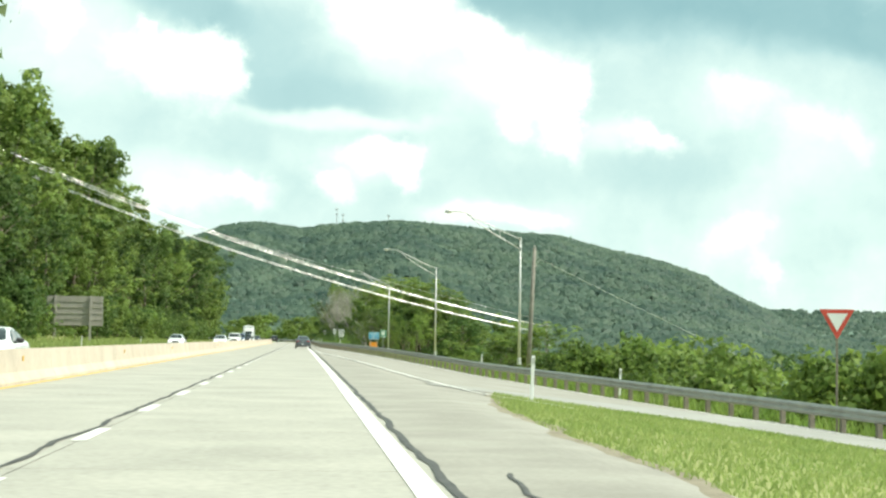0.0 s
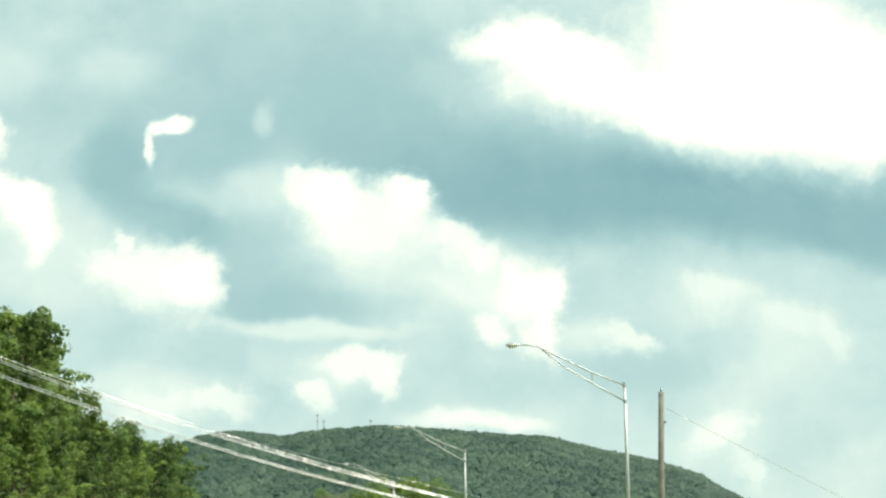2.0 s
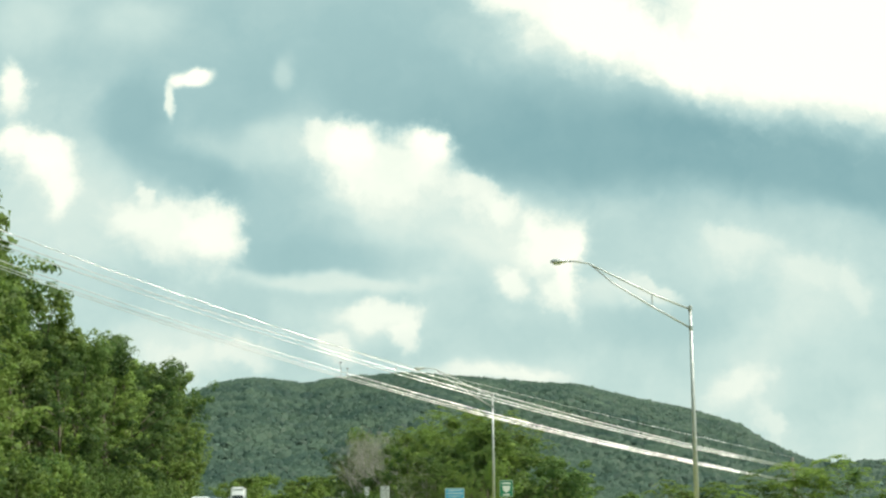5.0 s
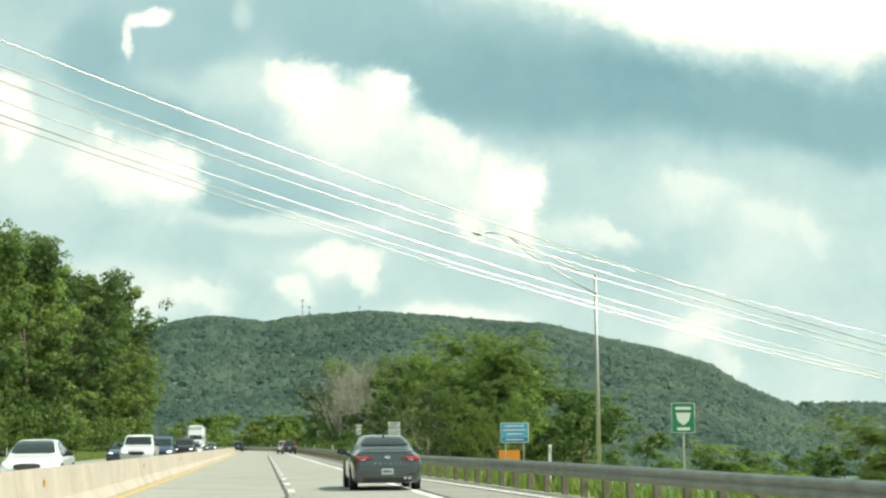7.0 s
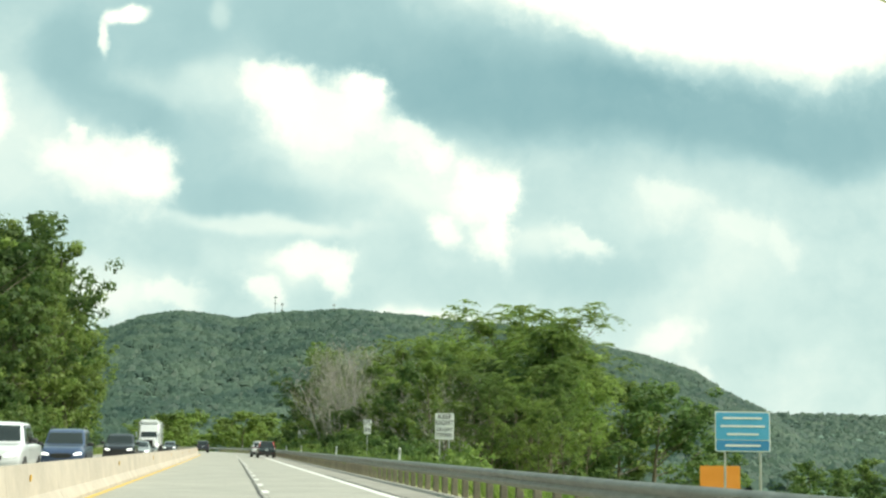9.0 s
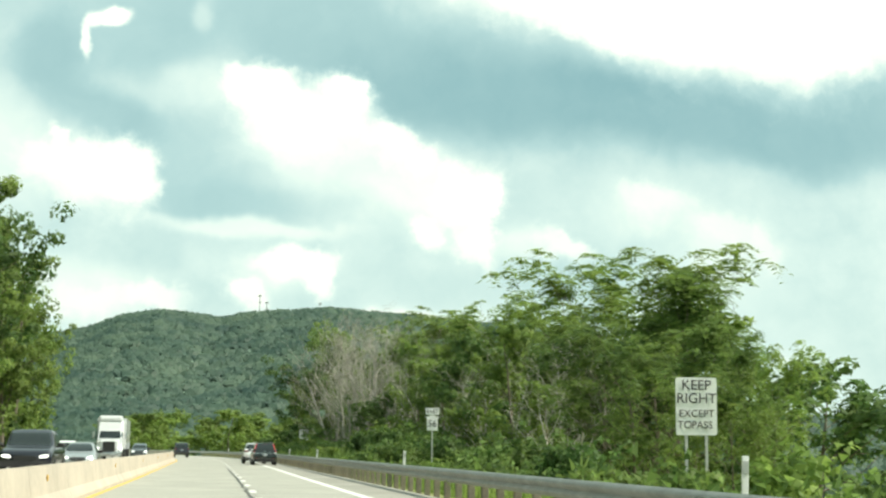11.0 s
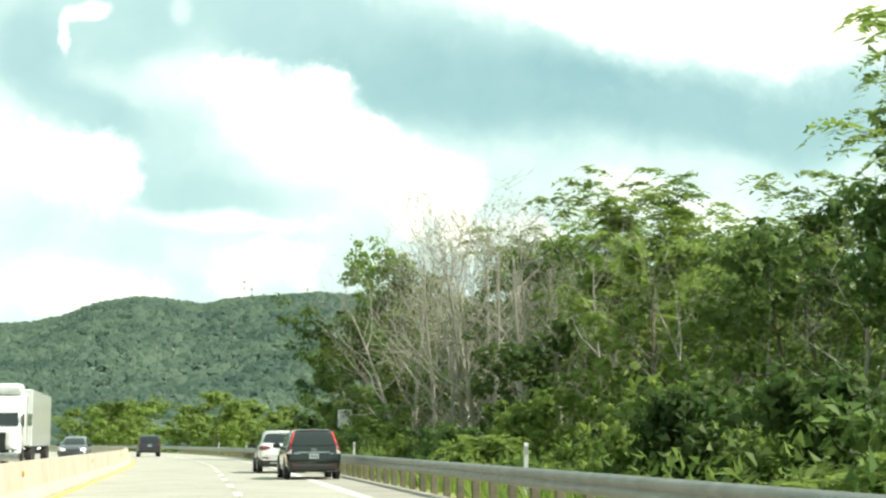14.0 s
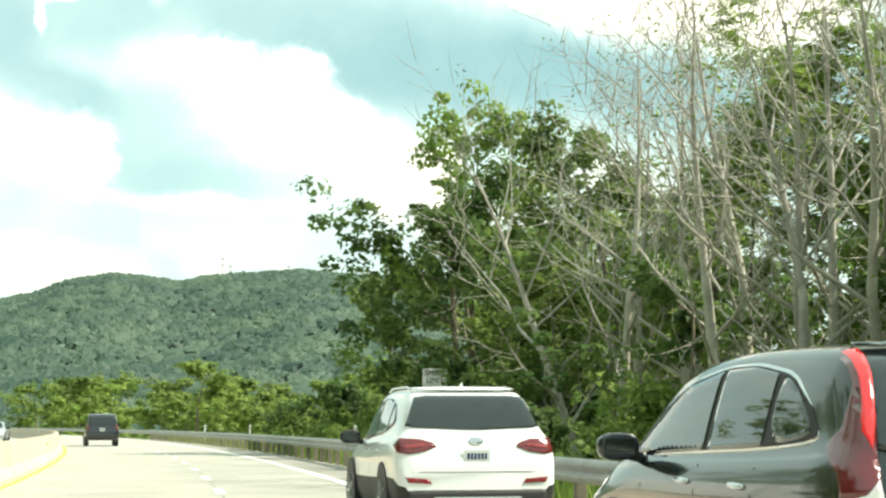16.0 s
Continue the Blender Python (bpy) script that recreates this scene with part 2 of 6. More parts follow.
def leafy(name, col_a, col_b, spread=0.3, through_light=0.5, broad=0.35, fine=3.0, bump=0.0):
    """Leaves: a diffuse upper side, and light that shines through them."""
    m = material(name, col_a, col_b, broad, fine, 0.55, 0.0, bump, spread)
    t = m.node_tree
    if bump:
        t.nodes["Bump"].inputs["Distance"].default_value = 1.2
    b = t.nodes["Principled BSDF"]
    b.inputs["Specular IOR Level"].default_value = 0.25
    tr = t.nodes.new("ShaderNodeBsdfTranslucent")
    mx = t.nodes.new("ShaderNodeMixShader")
    mx.inputs[0].default_value = through_light
    src = b.inputs["Base Color"].links[0].from_socket
    t.links.new(src, tr.inputs[0])
    t.links.new(b.outputs[0], mx.inputs[1])
    t.links.new(tr.outputs[0], mx.inputs[2])
    t.links.new(mx.outputs[0], t.nodes["Material Output"].inputs[0])
    return m


def glassy(name, tint, rough=0.03):
    m = bpy.data.materials.new(name)
    m.use_nodes = True
    b = m.node_tree.nodes["Principled BSDF"]
    b.inputs["Base Color"].default_value = (*tint, 1)
    b.inputs["Roughness"].default_value = rough
    b.inputs["IOR"].default_value = 1.5
    b.inputs["Coat Weight"].default_value = 0.6
    return m


def painted(name, col, rough=0.3, metal=0.3, coat=0.8):
    m = material(name, col, tuple(min(1, v * 1.12 + 0.004) for v in col), 2.0, 900.0, rough, metal, 0.0, 0.0)
    m.node_tree.nodes["Principled BSDF"].inputs["Coat Weight"].default_value = coat
    m.node_tree.nodes["Principled BSDF"].inputs["Coat Roughness"].default_value = 0.05
    return m


def lamp_lens(name, col, glow):
    m = painted(name, col, 0.15, 0.0, 1.0)
    b = m.node_tree.nodes["Principled BSDF"]
    b.inputs["Emission Color"].default_value = (*col, 1)
    b.inputs["Emission Strength"].default_value = glow
    return m


CONCRETE = material("road_concrete", (0.28, 0.275, 0.24), (0.40, 0.39, 0.34), 0.5, 9.0, 0.85, 0.0, 0.2, 0.03, 0.5, "Object")
JOINT = material("joint_filler", (0.10, 0.095, 0.085), (0.15, 0.14, 0.125), 2.0, 20.0, 0.9, 0.0, 0.1, 0.0)
RAMP = material("ramp_asphalt", (0.24, 0.24, 0.22), (0.33, 0.33, 0.30), 0.5, 14.0, 0.9, 0.0, 0.2, 0.0)
SHOULDER = material("shoulder_asphalt", (0.23, 0.22, 0.19), (0.33, 0.32, 0.28), 0.6, 12.0, 0.9, 0.0, 0.2, 0.0)
BARRIER = material("barrier_concrete", (0.38, 0.335, 0.275), (0.50, 0.44, 0.36), 0.8, 8.0, 0.9, 0.0, 0.1, 0.06)
WHITE_LINE = material("white_road_paint", (0.62, 0.62, 0.58), (0.8, 0.8, 0.77), 4.0, 30.0, 0.7, 0.0, 0.05, 0.0)
YELLOW_LINE = material("yellow_road_paint", (0.55, 0.36, 0.06), (0.70, 0.47, 0.09), 3.0, 30.0, 0.7, 0.0, 0.05, 0.0)
DIRT = material("dry_dirt", (0.17, 0.145, 0.10), (0.29, 0.26, 0.19), 1.5, 20.0, 0.95, 0.0, 0.3, 0.0)
TAR = material("crack_sealer", (0.035, 0.035, 0.033), (0.08, 0.078, 0.07), 3.0, 25.0, 0.6, 0.0, 0.1, 0.0)
GRASS = material("grass_ground", (0.19, 0.23, 0.07), (0.30, 0.30, 0.12), 0.4, 7.0, 0.95, 0.0, 0.4, 0.0)
BLADE = leafy("grass_blades", (0.27, 0.36, 0.11), (0.35, 0.41, 0.15), 0.1, 0.5, 0.5, 2.0)
STEEL = material("galvanised_steel", (0.42, 0.43, 0.42), (0.55, 0.56, 0.55), 4.0, 60.0, 0.5, 0.6, 0.05, 0.05)
RAIL = material("weathered_rail", (0.28, 0.29, 0.27), (0.40, 0.41, 0.39), 2.0, 25.0, 0.6, 0.4, 0.05, 0.06)
POST = material("rail_post", (0.16, 0.14, 0.11), (0.26, 0.23, 0.18), 6.0, 40.0, 0.85, 0.0, 0.2, 0.15)
WOOD = material("pole_wood", (0.15, 0.14, 0.12), (0.25, 0.235, 0.205), 3.0, 40.0, 0.9, 0.0, 0.3, 0.1)
BARK = material("bark", (0.10, 0.085, 0.06), (0.18, 0.155, 0.115), 2.5, 18.0, 0.95, 0.0, 0.5, 0.1)
DEAD_BARK = material("dead_grey_bark", (0.27, 0.255, 0.215), (0.46, 0.44, 0.385), 1.5, 14.0, 0.95, 0.0, 0.3, 0.12)
LEAF = leafy("leaf_green", (0.10, 0.175, 0.045), (0.185, 0.255, 0.07), 0.3, 0.52)
LEAF_DEEP = leafy("leaf_deep_green", (0.065, 0.13, 0.036), (0.13, 0.19, 0.055), 0.3, 0.52)
LEAF_LIGHT = leafy("leaf_light_green", (0.14, 0.225, 0.05), (0.24, 0.315, 0.08), 0.3, 0.52)
# far hill leaves: the blue of distant haze is mixed into their green
LEAF_FAR_HAZED = leafy("hill_leaves_hazed", (0.046, 0.092, 0.076), (0.128, 0.19, 0.13), 0.08, 0.4, 0.018, 0.09)
# floor under the far woods, painted pale and blue with the same haze
FOREST_FLOOR_HAZED = material("forest_floor_hazed", (0.095, 0.165, 0.125), (0.14, 0.205, 0.15), 0.01, 0.08, 0.95, 0.0, 0.0, 0.0)
CABLE = material("cable", (0.6, 0.61, 0.6), (0.75, 0.75, 0.74), 2.0, 20.0, 0.3, 0.85, 0.0, 0.0)
SIGN_WHITE = material("sign_white", (0.72, 0.73, 0.72), (0.8, 0.81, 0.8), 2.0, 30.0, 0.5, 0.0, 0.0, 0.0)
SIGN_RED = material("sign_red", (0.52, 0.05, 0.03), (0.60, 0.075, 0.05), 2.0, 30.0, 0.5, 0.0, 0.0, 0.0)
SIGN_BLUE = material("sign_blue", (0.03, 0.20, 0.45), (0.05, 0.26, 0.52), 2.0, 30.0, 0.5, 0.0, 0.0, 0.0)
SIGN_LIGHT_BLUE = material("sign_light_blue", (0.06, 0.33, 0.58), (0.10, 0.40, 0.66), 2.0, 30.0, 0.5, 0.0, 0.0, 0.0)
SIGN_GREEN = material("sign_green", (0.01, 0.18, 0.10), (0.02, 0.23, 0.13), 2.0, 30.0, 0.5, 0.0, 0.0, 0.0)
SIGN_ORANGE = material("sign_orange", (0.72, 0.25, 0.02), (0.8, 0.3, 0.04), 2.0, 30.0, 0.5, 0.0, 0.0, 0.0)
SIGN_BLACK = material("sign_black", (0.01, 0.01, 0.01), (0.02, 0.02, 0.02), 2.0, 30.0, 0.5, 0.0, 0.0, 0.0)
SIGN_BACK = material("sign_back", (0.27, 0.26, 0.23), (0.36, 0.345, 0.31), 1.5, 20.0, 0.7, 0.2, 0.0, 0.1)


def part(name, bm, mat, parent=None, label="", smooth=False):
    """Links a bmesh, or (vertices, faces), as one mesh object."""
    me = bpy.data.meshes.new(name)
    if isinstance(bm, tuple):
        me.from_pydata([tuple(v) for v in bm[0]], [], [tuple(q) for q in bm[1]])
    else:
        bm.to_mesh(me)
        bm.free()
    me.materials.append(mat)
    if smooth:
        me.polygons.foreach_set("use_smooth", [True] * len(me.polygons))
    ob = new(name, me)
    if parent is not None:
        ob.parent = parent
    if label:
        ob["label"] = label
    return ob


def thing(name, m, label, category, group="", kind=""):
    ob = new(name)
    ob.empty_display_size = 0.2
    ob.matrix_basis = m
    return tagged(ob, label, category, group, kind)


def box_bm(sx, sy, sz, at=(0, 0, 0), bevel=0.0, bm=None):
    bm = bm or bmesh.new()
    made = bmesh.ops.create_cube(bm, size=1.0, matrix=Matrix.Translation(at) @ Matrix.Diagonal((sx, sy, sz, 1)))
    if bevel:
        edges = {e for v in made["verts"] for e in v.link_edges}
        bmesh.ops.bevel(bm, geom=list(edges), offset=bevel, segments=2, affect="EDGES", profile=0.5)
    return bm


def tube(points, radii, sides=8, cap=True):
    """(vertices, faces) of a tapered tube along points."""
    pts = [Vector(p) for p in points]
    verts, faces = [], []
    for i, p in enumerate(pts):
        d = (pts[min(i + 1, len(pts) - 1)] - pts[max(i - 1, 0)]).normalized()
        a = d.cross(Vector((0, 0, 1)) if abs(d.z) < 0.9 else Vector((1, 0, 0))).normalized()
        b = d.cross(a)
        for k in range(sides):
            w = 2 * math.pi * k / sides
            verts.append(p + (a * math.cos(w) + b * math.sin(w)) * radii[i])
    for i in range(len(pts) - 1):
        for k in range(sides):
            k2 = (k + 1) % sides
            faces.append((i * sides + k, i * sides + k2, (i + 1) * sides + k2, (i + 1) * sides + k))
    if cap:
        faces.append(tuple(range(sides))[::-1])
        faces.append(tuple((len(pts) - 1) * sides + k for k in range(sides)))
    return verts, faces


def joined(*pieces):
    verts, faces = [], []
    for v, q in pieces:
        o = len(verts)
        verts += list(v)
        faces += [tuple(i + o for i in face) for face in q]
    return verts, faces


def disc(x, y, z, r, depth, axis="y", sides=20):
    d = {"x": Vector((depth / 2, 0, 0)), "y": Vector((0, depth / 2, 0)), "z": Vector((0, 0, depth / 2))}[axis]
    c = Vector((x, y, z))
    return tube([c - d, c + d], [r, r], sides)


# ---- lines of the road plan: x over y ----
def along(y, ys, xs):
    return float(np.interp(y, ys, xs))


def bend(y):
    """The road swings to the left beyond y = 360."""
    return -max(0.0, y - 372.0) ** 2 / 1650.0


def x_dash(y):
    return along(y, (-200, 19, 190, 300, 372), (-3.6, -2.5, -1.5, -1.05, -1.0)) + bend(y)


def x_yellow(y):
    return x_dash(y) - 4.15


def x_barrier(y):
    return x_yellow(y) - 0.42


def x_edge(y):
    """White line at the right of the right-hand lane."""
    return along(y, (-200, 12, 65, 150, 216, 300, 372), (0.6, 1.1, 1.35, 1.6, 1.7, 1.6, 1.75)) + bend(y)


def x_rail(y):
    return along(y, (-200, 20, 44, 60, 85, 130, 170, 215, 300, 372), (40, 20, 15.6, 13.2, 10.8, 8.2, 5.9, 3.6, 3.7, 3.6)) + bend(y)


def x_ramp(y):
    """Left edge of the ramp, where it is apart from the main road."""
    return along(y, (-200, 15, 31, 38, 42, 46), (33, 16.2, 12.3, 10.2, 7.4, 4.0))


def x_far_edge(y):
    """Outer edge of the opposite carriageway."""
    return x_barrier(y) - 11.2


def fall(x, y):
    """The ramp lies lower than the main road and comes up to it."""
    k = along(y, (90, 215), (0.1, 0.0))
    return -k * min(max(0.0, x - 3.2 - bend(y)), 14.0)


def ridge(x):
    return along(x, (-900, -420, -200, -166, -129, -97, -74, -41, -7, 12, 30, 76, 106, 166, 223, 275, 333, 390, 436, 460, 484, 511, 525, 560, 640, 760, 1400), (22, 46, 80, 88, 91, 99, 108, 113, 109, 107, 111, 114, 117, 113, 108, 106, 92.5, 81, 67, 52, 42, 31, 20, 8, -2, -6, -10))


def land(x, y):
    """Height of the ground."""
    z = 0.0
    xf, xr = x_far_edge(min(y, 620)) - 2.0, x_rail(min(y, 620)) + 1.2
    if x > xr:
        base = fall(xr, y)
        z = base - min(0.42 * (x - xr), 9.0 + 0.01 * min(x - xr, 300))
        z += 2.6 * along(y, (290, 330, 440, 500), (0, 1, 1, 0)) * min(1.0, max(0.0, (x - xr - 1.0) / 8.0)) * max(0.0, 1 - max(0.0, x - xr - 25) / 40)
    elif x > x_edge(min(y, 620)) + 1.5:
        z = fall(x, y)
    elif x < xf:
        d = xf - x
        top = along(y, (-100, 120, 420, 560, 700), (40, 40, 34, 14, 3))
        z = min(0.06 * d + 0.013 * d * d, 0.45 * d, top)
        z *= along(y, (440, 620), (1.0, 0.35))
    else:
        z = 0.0
    if y > 560:
        k = along(y, (560, 700), (0, 1))
        z = z * (1 - k) - 6.0 * k
    if y > 700:
        s = min(1.0, max(0.0, (y - 720) / 900.0))
        s = s * s * (3 - 2 * s)
        h = ridge((x - 0.02 * (y - 1650)) * 1650 / max(y, 900))
        if y > 1650:
            s = max(0.0, 1 - (y - 1650) / 900.0) if y < 2500 else 0
        hill = h * s
        hill += 26 * s * (1 - s) * noise.noise((x / 95, y / 320, 0.3)) * 2 + 9 * s * (1 - s) * noise.noise((x / 45, y / 70, 2.3))
        z = max(z, -6.0) * (1 - s) + hill if s > 0 else -6.0
    if y > 2500:
        w = min(1.0, (y - 2500) / 700.0)
        z = -6 + w * along(x, (-2000, 350, 850, 1250, 2000), (10, 18, 78, 76, 60))
    return z


def grid_lines(*spans):
    out = []
    for a, b, n in spans:
        out += list(np.linspace(a, b, n, endpoint=False))
    return out + [spans[-1][1]]


gx = grid_lines((-2500, -500, 12), (-500, -120, 16), (-120, -34, 22), (-34, 30, 46), (30, 90, 22), (90, 700, 28), (700, 2500, 12))
gy = grid_lines((-300, -20, 12), (-20, 130, 60), (130, 480, 90), (480, 720, 26), (720, 1800, 44), (1800, 2600, 12), (2600, 4600, 10))
gv = [(x, y, land(x, y) - (0.06 if x_far_edge(min(y, 620)) - 2.5 < x < x_rail(min(y, 620)) + 1.0 and y < 640 else 0.0)) for y in gy for x in gx]
nx = len(gx)
gf = [(j * nx + i, j * nx + i + 1, (j + 1) * nx + i + 1, (j + 1) * nx + i) for j in range(len(gy) - 1) for i in range(nx - 1)]
ground = part("ground", (gv, gf), GRASS, smooth=True)
ground.data.materials.append(FOREST_FLOOR_HAZED)
# the far hills and the valley get the floor with haze in its colour
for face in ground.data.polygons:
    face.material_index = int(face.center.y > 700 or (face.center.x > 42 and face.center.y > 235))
tagged(ground, "grassy verge, embankments and wooded hills around the highway", "ground", kind="structure")


def ribbon(left, right, y0, y1, step, lift, across=1, height=None):
    """A strip of surface between two lines of the plan."""
    ys = list(np.arange(y0, y1, step)) + [y1]
    verts, faces = [], []
    for y in ys:
        a, b = left(y), right(y)
        for k in range(across + 1):
            x = a + (b - a) * k / across
            verts.append((x, y, (height(x, y) if height else 0.0) + lift))
    w = across + 1
    for j in range(len(ys) - 1):
        for k in range(across):
            faces.append((j * w + k, j * w + k + 1, (j + 1) * w + k + 1, (j + 1) * w + k))
    return verts, faces


ROAD_END = 640
road = tagged(part("road", ribbon(lambda y: x_barrier(y) - 0.2, lambda y: x_edge(y) + 0.25, -60, ROAD_END, 4, -0.02, 2), JOINT), "pale worn concrete highway with two lanes", "road", kind="structure")
tagged(part("opposite_road", ribbon(x_far_edge, lambda y: x_barrier(y) - 0.2, -60, ROAD_END, 4, 0.0, 2), CONCRETE), "pale concrete carriageway beyond the median barrier", "road", kind="structure")
tagged(part("shoulder", ribbon(lambda y: x_edge(y) + 0.25, lambda y: max(x_edge(y) + 0.3, min(x_rail(y) - 0.1, along(y, (20, 30, 40, 50), (3.8, 4.0, 5.0, 99)))), -60, ROAD_END, 2, 0.0, 14, fall), SHOULDER), "worn paved shoulder and merging area beside the lane", "road", kind="structure")
tagged(part("ramp", ribbon(x_ramp, lambda y: x_rail(y) + 0.4, -60, 49, 1, 0.02, 4, fall), RAMP), "grey asphalt entrance ramp joining the highway", "road", kind="structure")


for k in range(100):
    y0 = -40 + 6.1 * k
    for a, b in ((lambda y: x_barrier(y) - 0.2, lambda y: x_dash(y) - 0.006), (lambda y: x_dash(y) + 0.006, lambda y: x_edge(y) + 0.25)):
        if y0 < ROAD_END - 7:
            part("concrete_slab", ribbon(a, b, y0 + 0.009, y0 + 6.091, 3.041, 0.0), CONCRETE, road)


def stripe(name, line, width, y0, y1, mat, label, lift=0.006, height=None, step=4):
    h = width / 2
    return tagged(part(name, ribbon(lambda y: line(y) - h, lambda y: line(y) + h, y0, y1, step, lift, 1, height), mat), label, "road marking", kind="structure")


stripe("edge_line", x_yellow, 0.16, -40, ROAD_END, YELLOW_LINE, "solid yellow line along the median barrier")
stripe("lane_line", x_edge, 0.24, -40, ROAD_END, WHITE_LINE, "solid white line at the right of the lane", 0.008)
stripe("ramp_line", lambda y: along(y, (36, 42, 55, 83, 150), (7.0, 4.9, 4.3, 3.7, 1.75)), 0.16, 37, 148, WHITE_LINE, "white line of the merging gore", 0.03, fall, 2)
stripe("ramp_edge_line", lambda y: x_rail(y) - 1.3, 0.14, -40, 205, WHITE_LINE, "white line along the ramp by the guardrail", 0.035, fall, 2)
stripe("far_edge_line", lambda y: x_far_edge(y) + 2.6, 0.14, -40, ROAD_END, WHITE_LINE, "white edge line of the opposite carriageway")
for i in range(64):
    y0 = 4.0 + 7.4 * i
    q = ribbon(lambda y: x_dash(y) - 0.09, lambda y: x_dash(y) + 0.09, y0, y0 + 2.5, 1.25, 0.008)
    tagged(part("lane_dash", q, WHITE_LINE), "short white painted lane dash", "road marking", "dashes of the lane line", "structure")


def wander(line, y0, y1, width, seed, amount=0.1):
    """A sealed crack that wanders along a line of the plan."""
    ys = np.arange(y0, y1, 0.5)
    verts, faces = [], []
    for i, y in enumerate(ys):
        x = line(y) + amount * noise.noise((seed, y * 0.35, 0)) + 0.5 * amount * noise.noise((seed, y * 1.3, 5))
        w = width * (0.7 + 0.6 * noise.noise((seed + 9, y * 0.9, 0)))
        verts += [(x - w / 2, y, fall(x, y) + 0.011), (x + w / 2, y, fall(x, y) + 0.011)]
        if i:
            faces.append((2 * i - 2, 2 * i - 1, 2 * i + 1, 2 * i))
    return verts, faces


for line, y0, y1, w, s in ((lambda y: x_dash(y) - 0.17, -10, 330, 0.11, 1), (lambda y: x_edge(y) + 0.24, -10, 260, 0.13, 2), (lambda y: x_edge(y) + 0.9, 12.2, 15.2, 0.07, 3), (lambda y: x_barrier(y) + 0.2, -10, 420, 0.12, 6)):
    tagged(part("sealed_crack", wander(line, y0, y1, w, s), TAR), "dark tar-sealed crack along the concrete", "road crack", kind="structure")

tagged(part("dirt_edge", wander(lambda y: along(y, (20, 30, 40, 44), (3.75, 4.0, 5.0, 5.6)), 6, 45, 0.3, 7, 0.3), DIRT), "ragged strip of dry dirt along the grass", "dirt", kind="structure")

# ---- median barrier ----
PROFILE = [(-0.30, 0.0), (-0.30, 0.08), (-0.16, 0.30), (-0.085, 0.86), (0.085, 0.86), (0.16, 0.30), (0.30, 0.08), (0.30, 0.0)]


def barrier_piece(y0, y1):
    verts, faces = [], []
    ys = np.linspace(y0, y1, 4)
    for y in ys:
        for px, pz in PROFILE:
            verts.append((x_barrier(y) + px - 0.0, y, pz))
    n = len(PROFILE)
    for j in range(3):
        for k in range(n - 1):
            faces.append((j * n + k, j * n + k + 1, (j + 1) * n + k + 1, (j + 1) * n + k))
    faces += [tuple(range(n)), tuple(3 * n + k for k in range(n))[::-1]]
    return verts, faces


wall = thing("median_barrier", pose(0, 0, 0), "weathered beige concrete median barrier in cast lengths", "barrier", kind="structure")
AMBER = material("amber_reflector", (0.6, 0.35, 0.03), (0.7, 0.42, 0.05), 3, 30, 0.4, 0, 0, 0)
for i in range(84):
    y0 = -30 + 7.5 * i
    part("barrier_length", barrier_piece(y0 + 0.008, y0 + 7.492), BARRIER, wall)
    if i % 3 == 0 and y0 < 480:
        part("reflector", box_bm(0.03, 0.10, 0.12, (x_barrier(y0 + 3) + 0.14, y0 + 3, 0.62), 0.01), AMBER, wall, "small amber reflector")

# ---- guardrail ----
WAVE = [(0.0, 0.43), (-0.02, 0.45), (-0.08, 0.50), (-0.08, 0.54), (-0.015, 0.585), (-0.015, 0.615), (-0.08, 0.66), (-0.08, 0.70), (-0.02, 0.75), (0.0, 0.77)]
rail = thing("guardrail", pose(0, 0, 0), "weathered galvanised W-beam guardrail on posts", "guardrail", kind="structure")


def rail_piece(y0, y1, n=4):
    verts, faces = [], []
    ys = np.linspace(y0, y1, n)
    for y in ys:
        for px, pz in WAVE:
            verts.append((x_rail(y) + px, y, fall(x_rail(y), y) + pz))
    w = len(WAVE)
    for j in range(n - 1):
        for k in range(w - 1):
            faces.append((j * w + k, j * w + k + 1, (j + 1) * w + k + 1, (j + 1) * w + k))
    return verts, faces


y = 5.0
while y < 600:
    part("rail_beam", rail_piece(y, y + 7.62), RAIL, rail, smooth=True)
    y += 7.6
post_data = part("rail_post", box_bm(0.15, 0.18, 1.3, (0.1, 0, 0.07), 0.01), POST, rail)
post_data.location = (x_rail(6), 6, fall(x_rail(6), 6))
y = 7.9
while y < 480:
    o = new("rail_post", post_data.data)
    o.parent, o.location = rail, (x_rail(y), y, fall(x_rail(y), y))
    y += 1.9

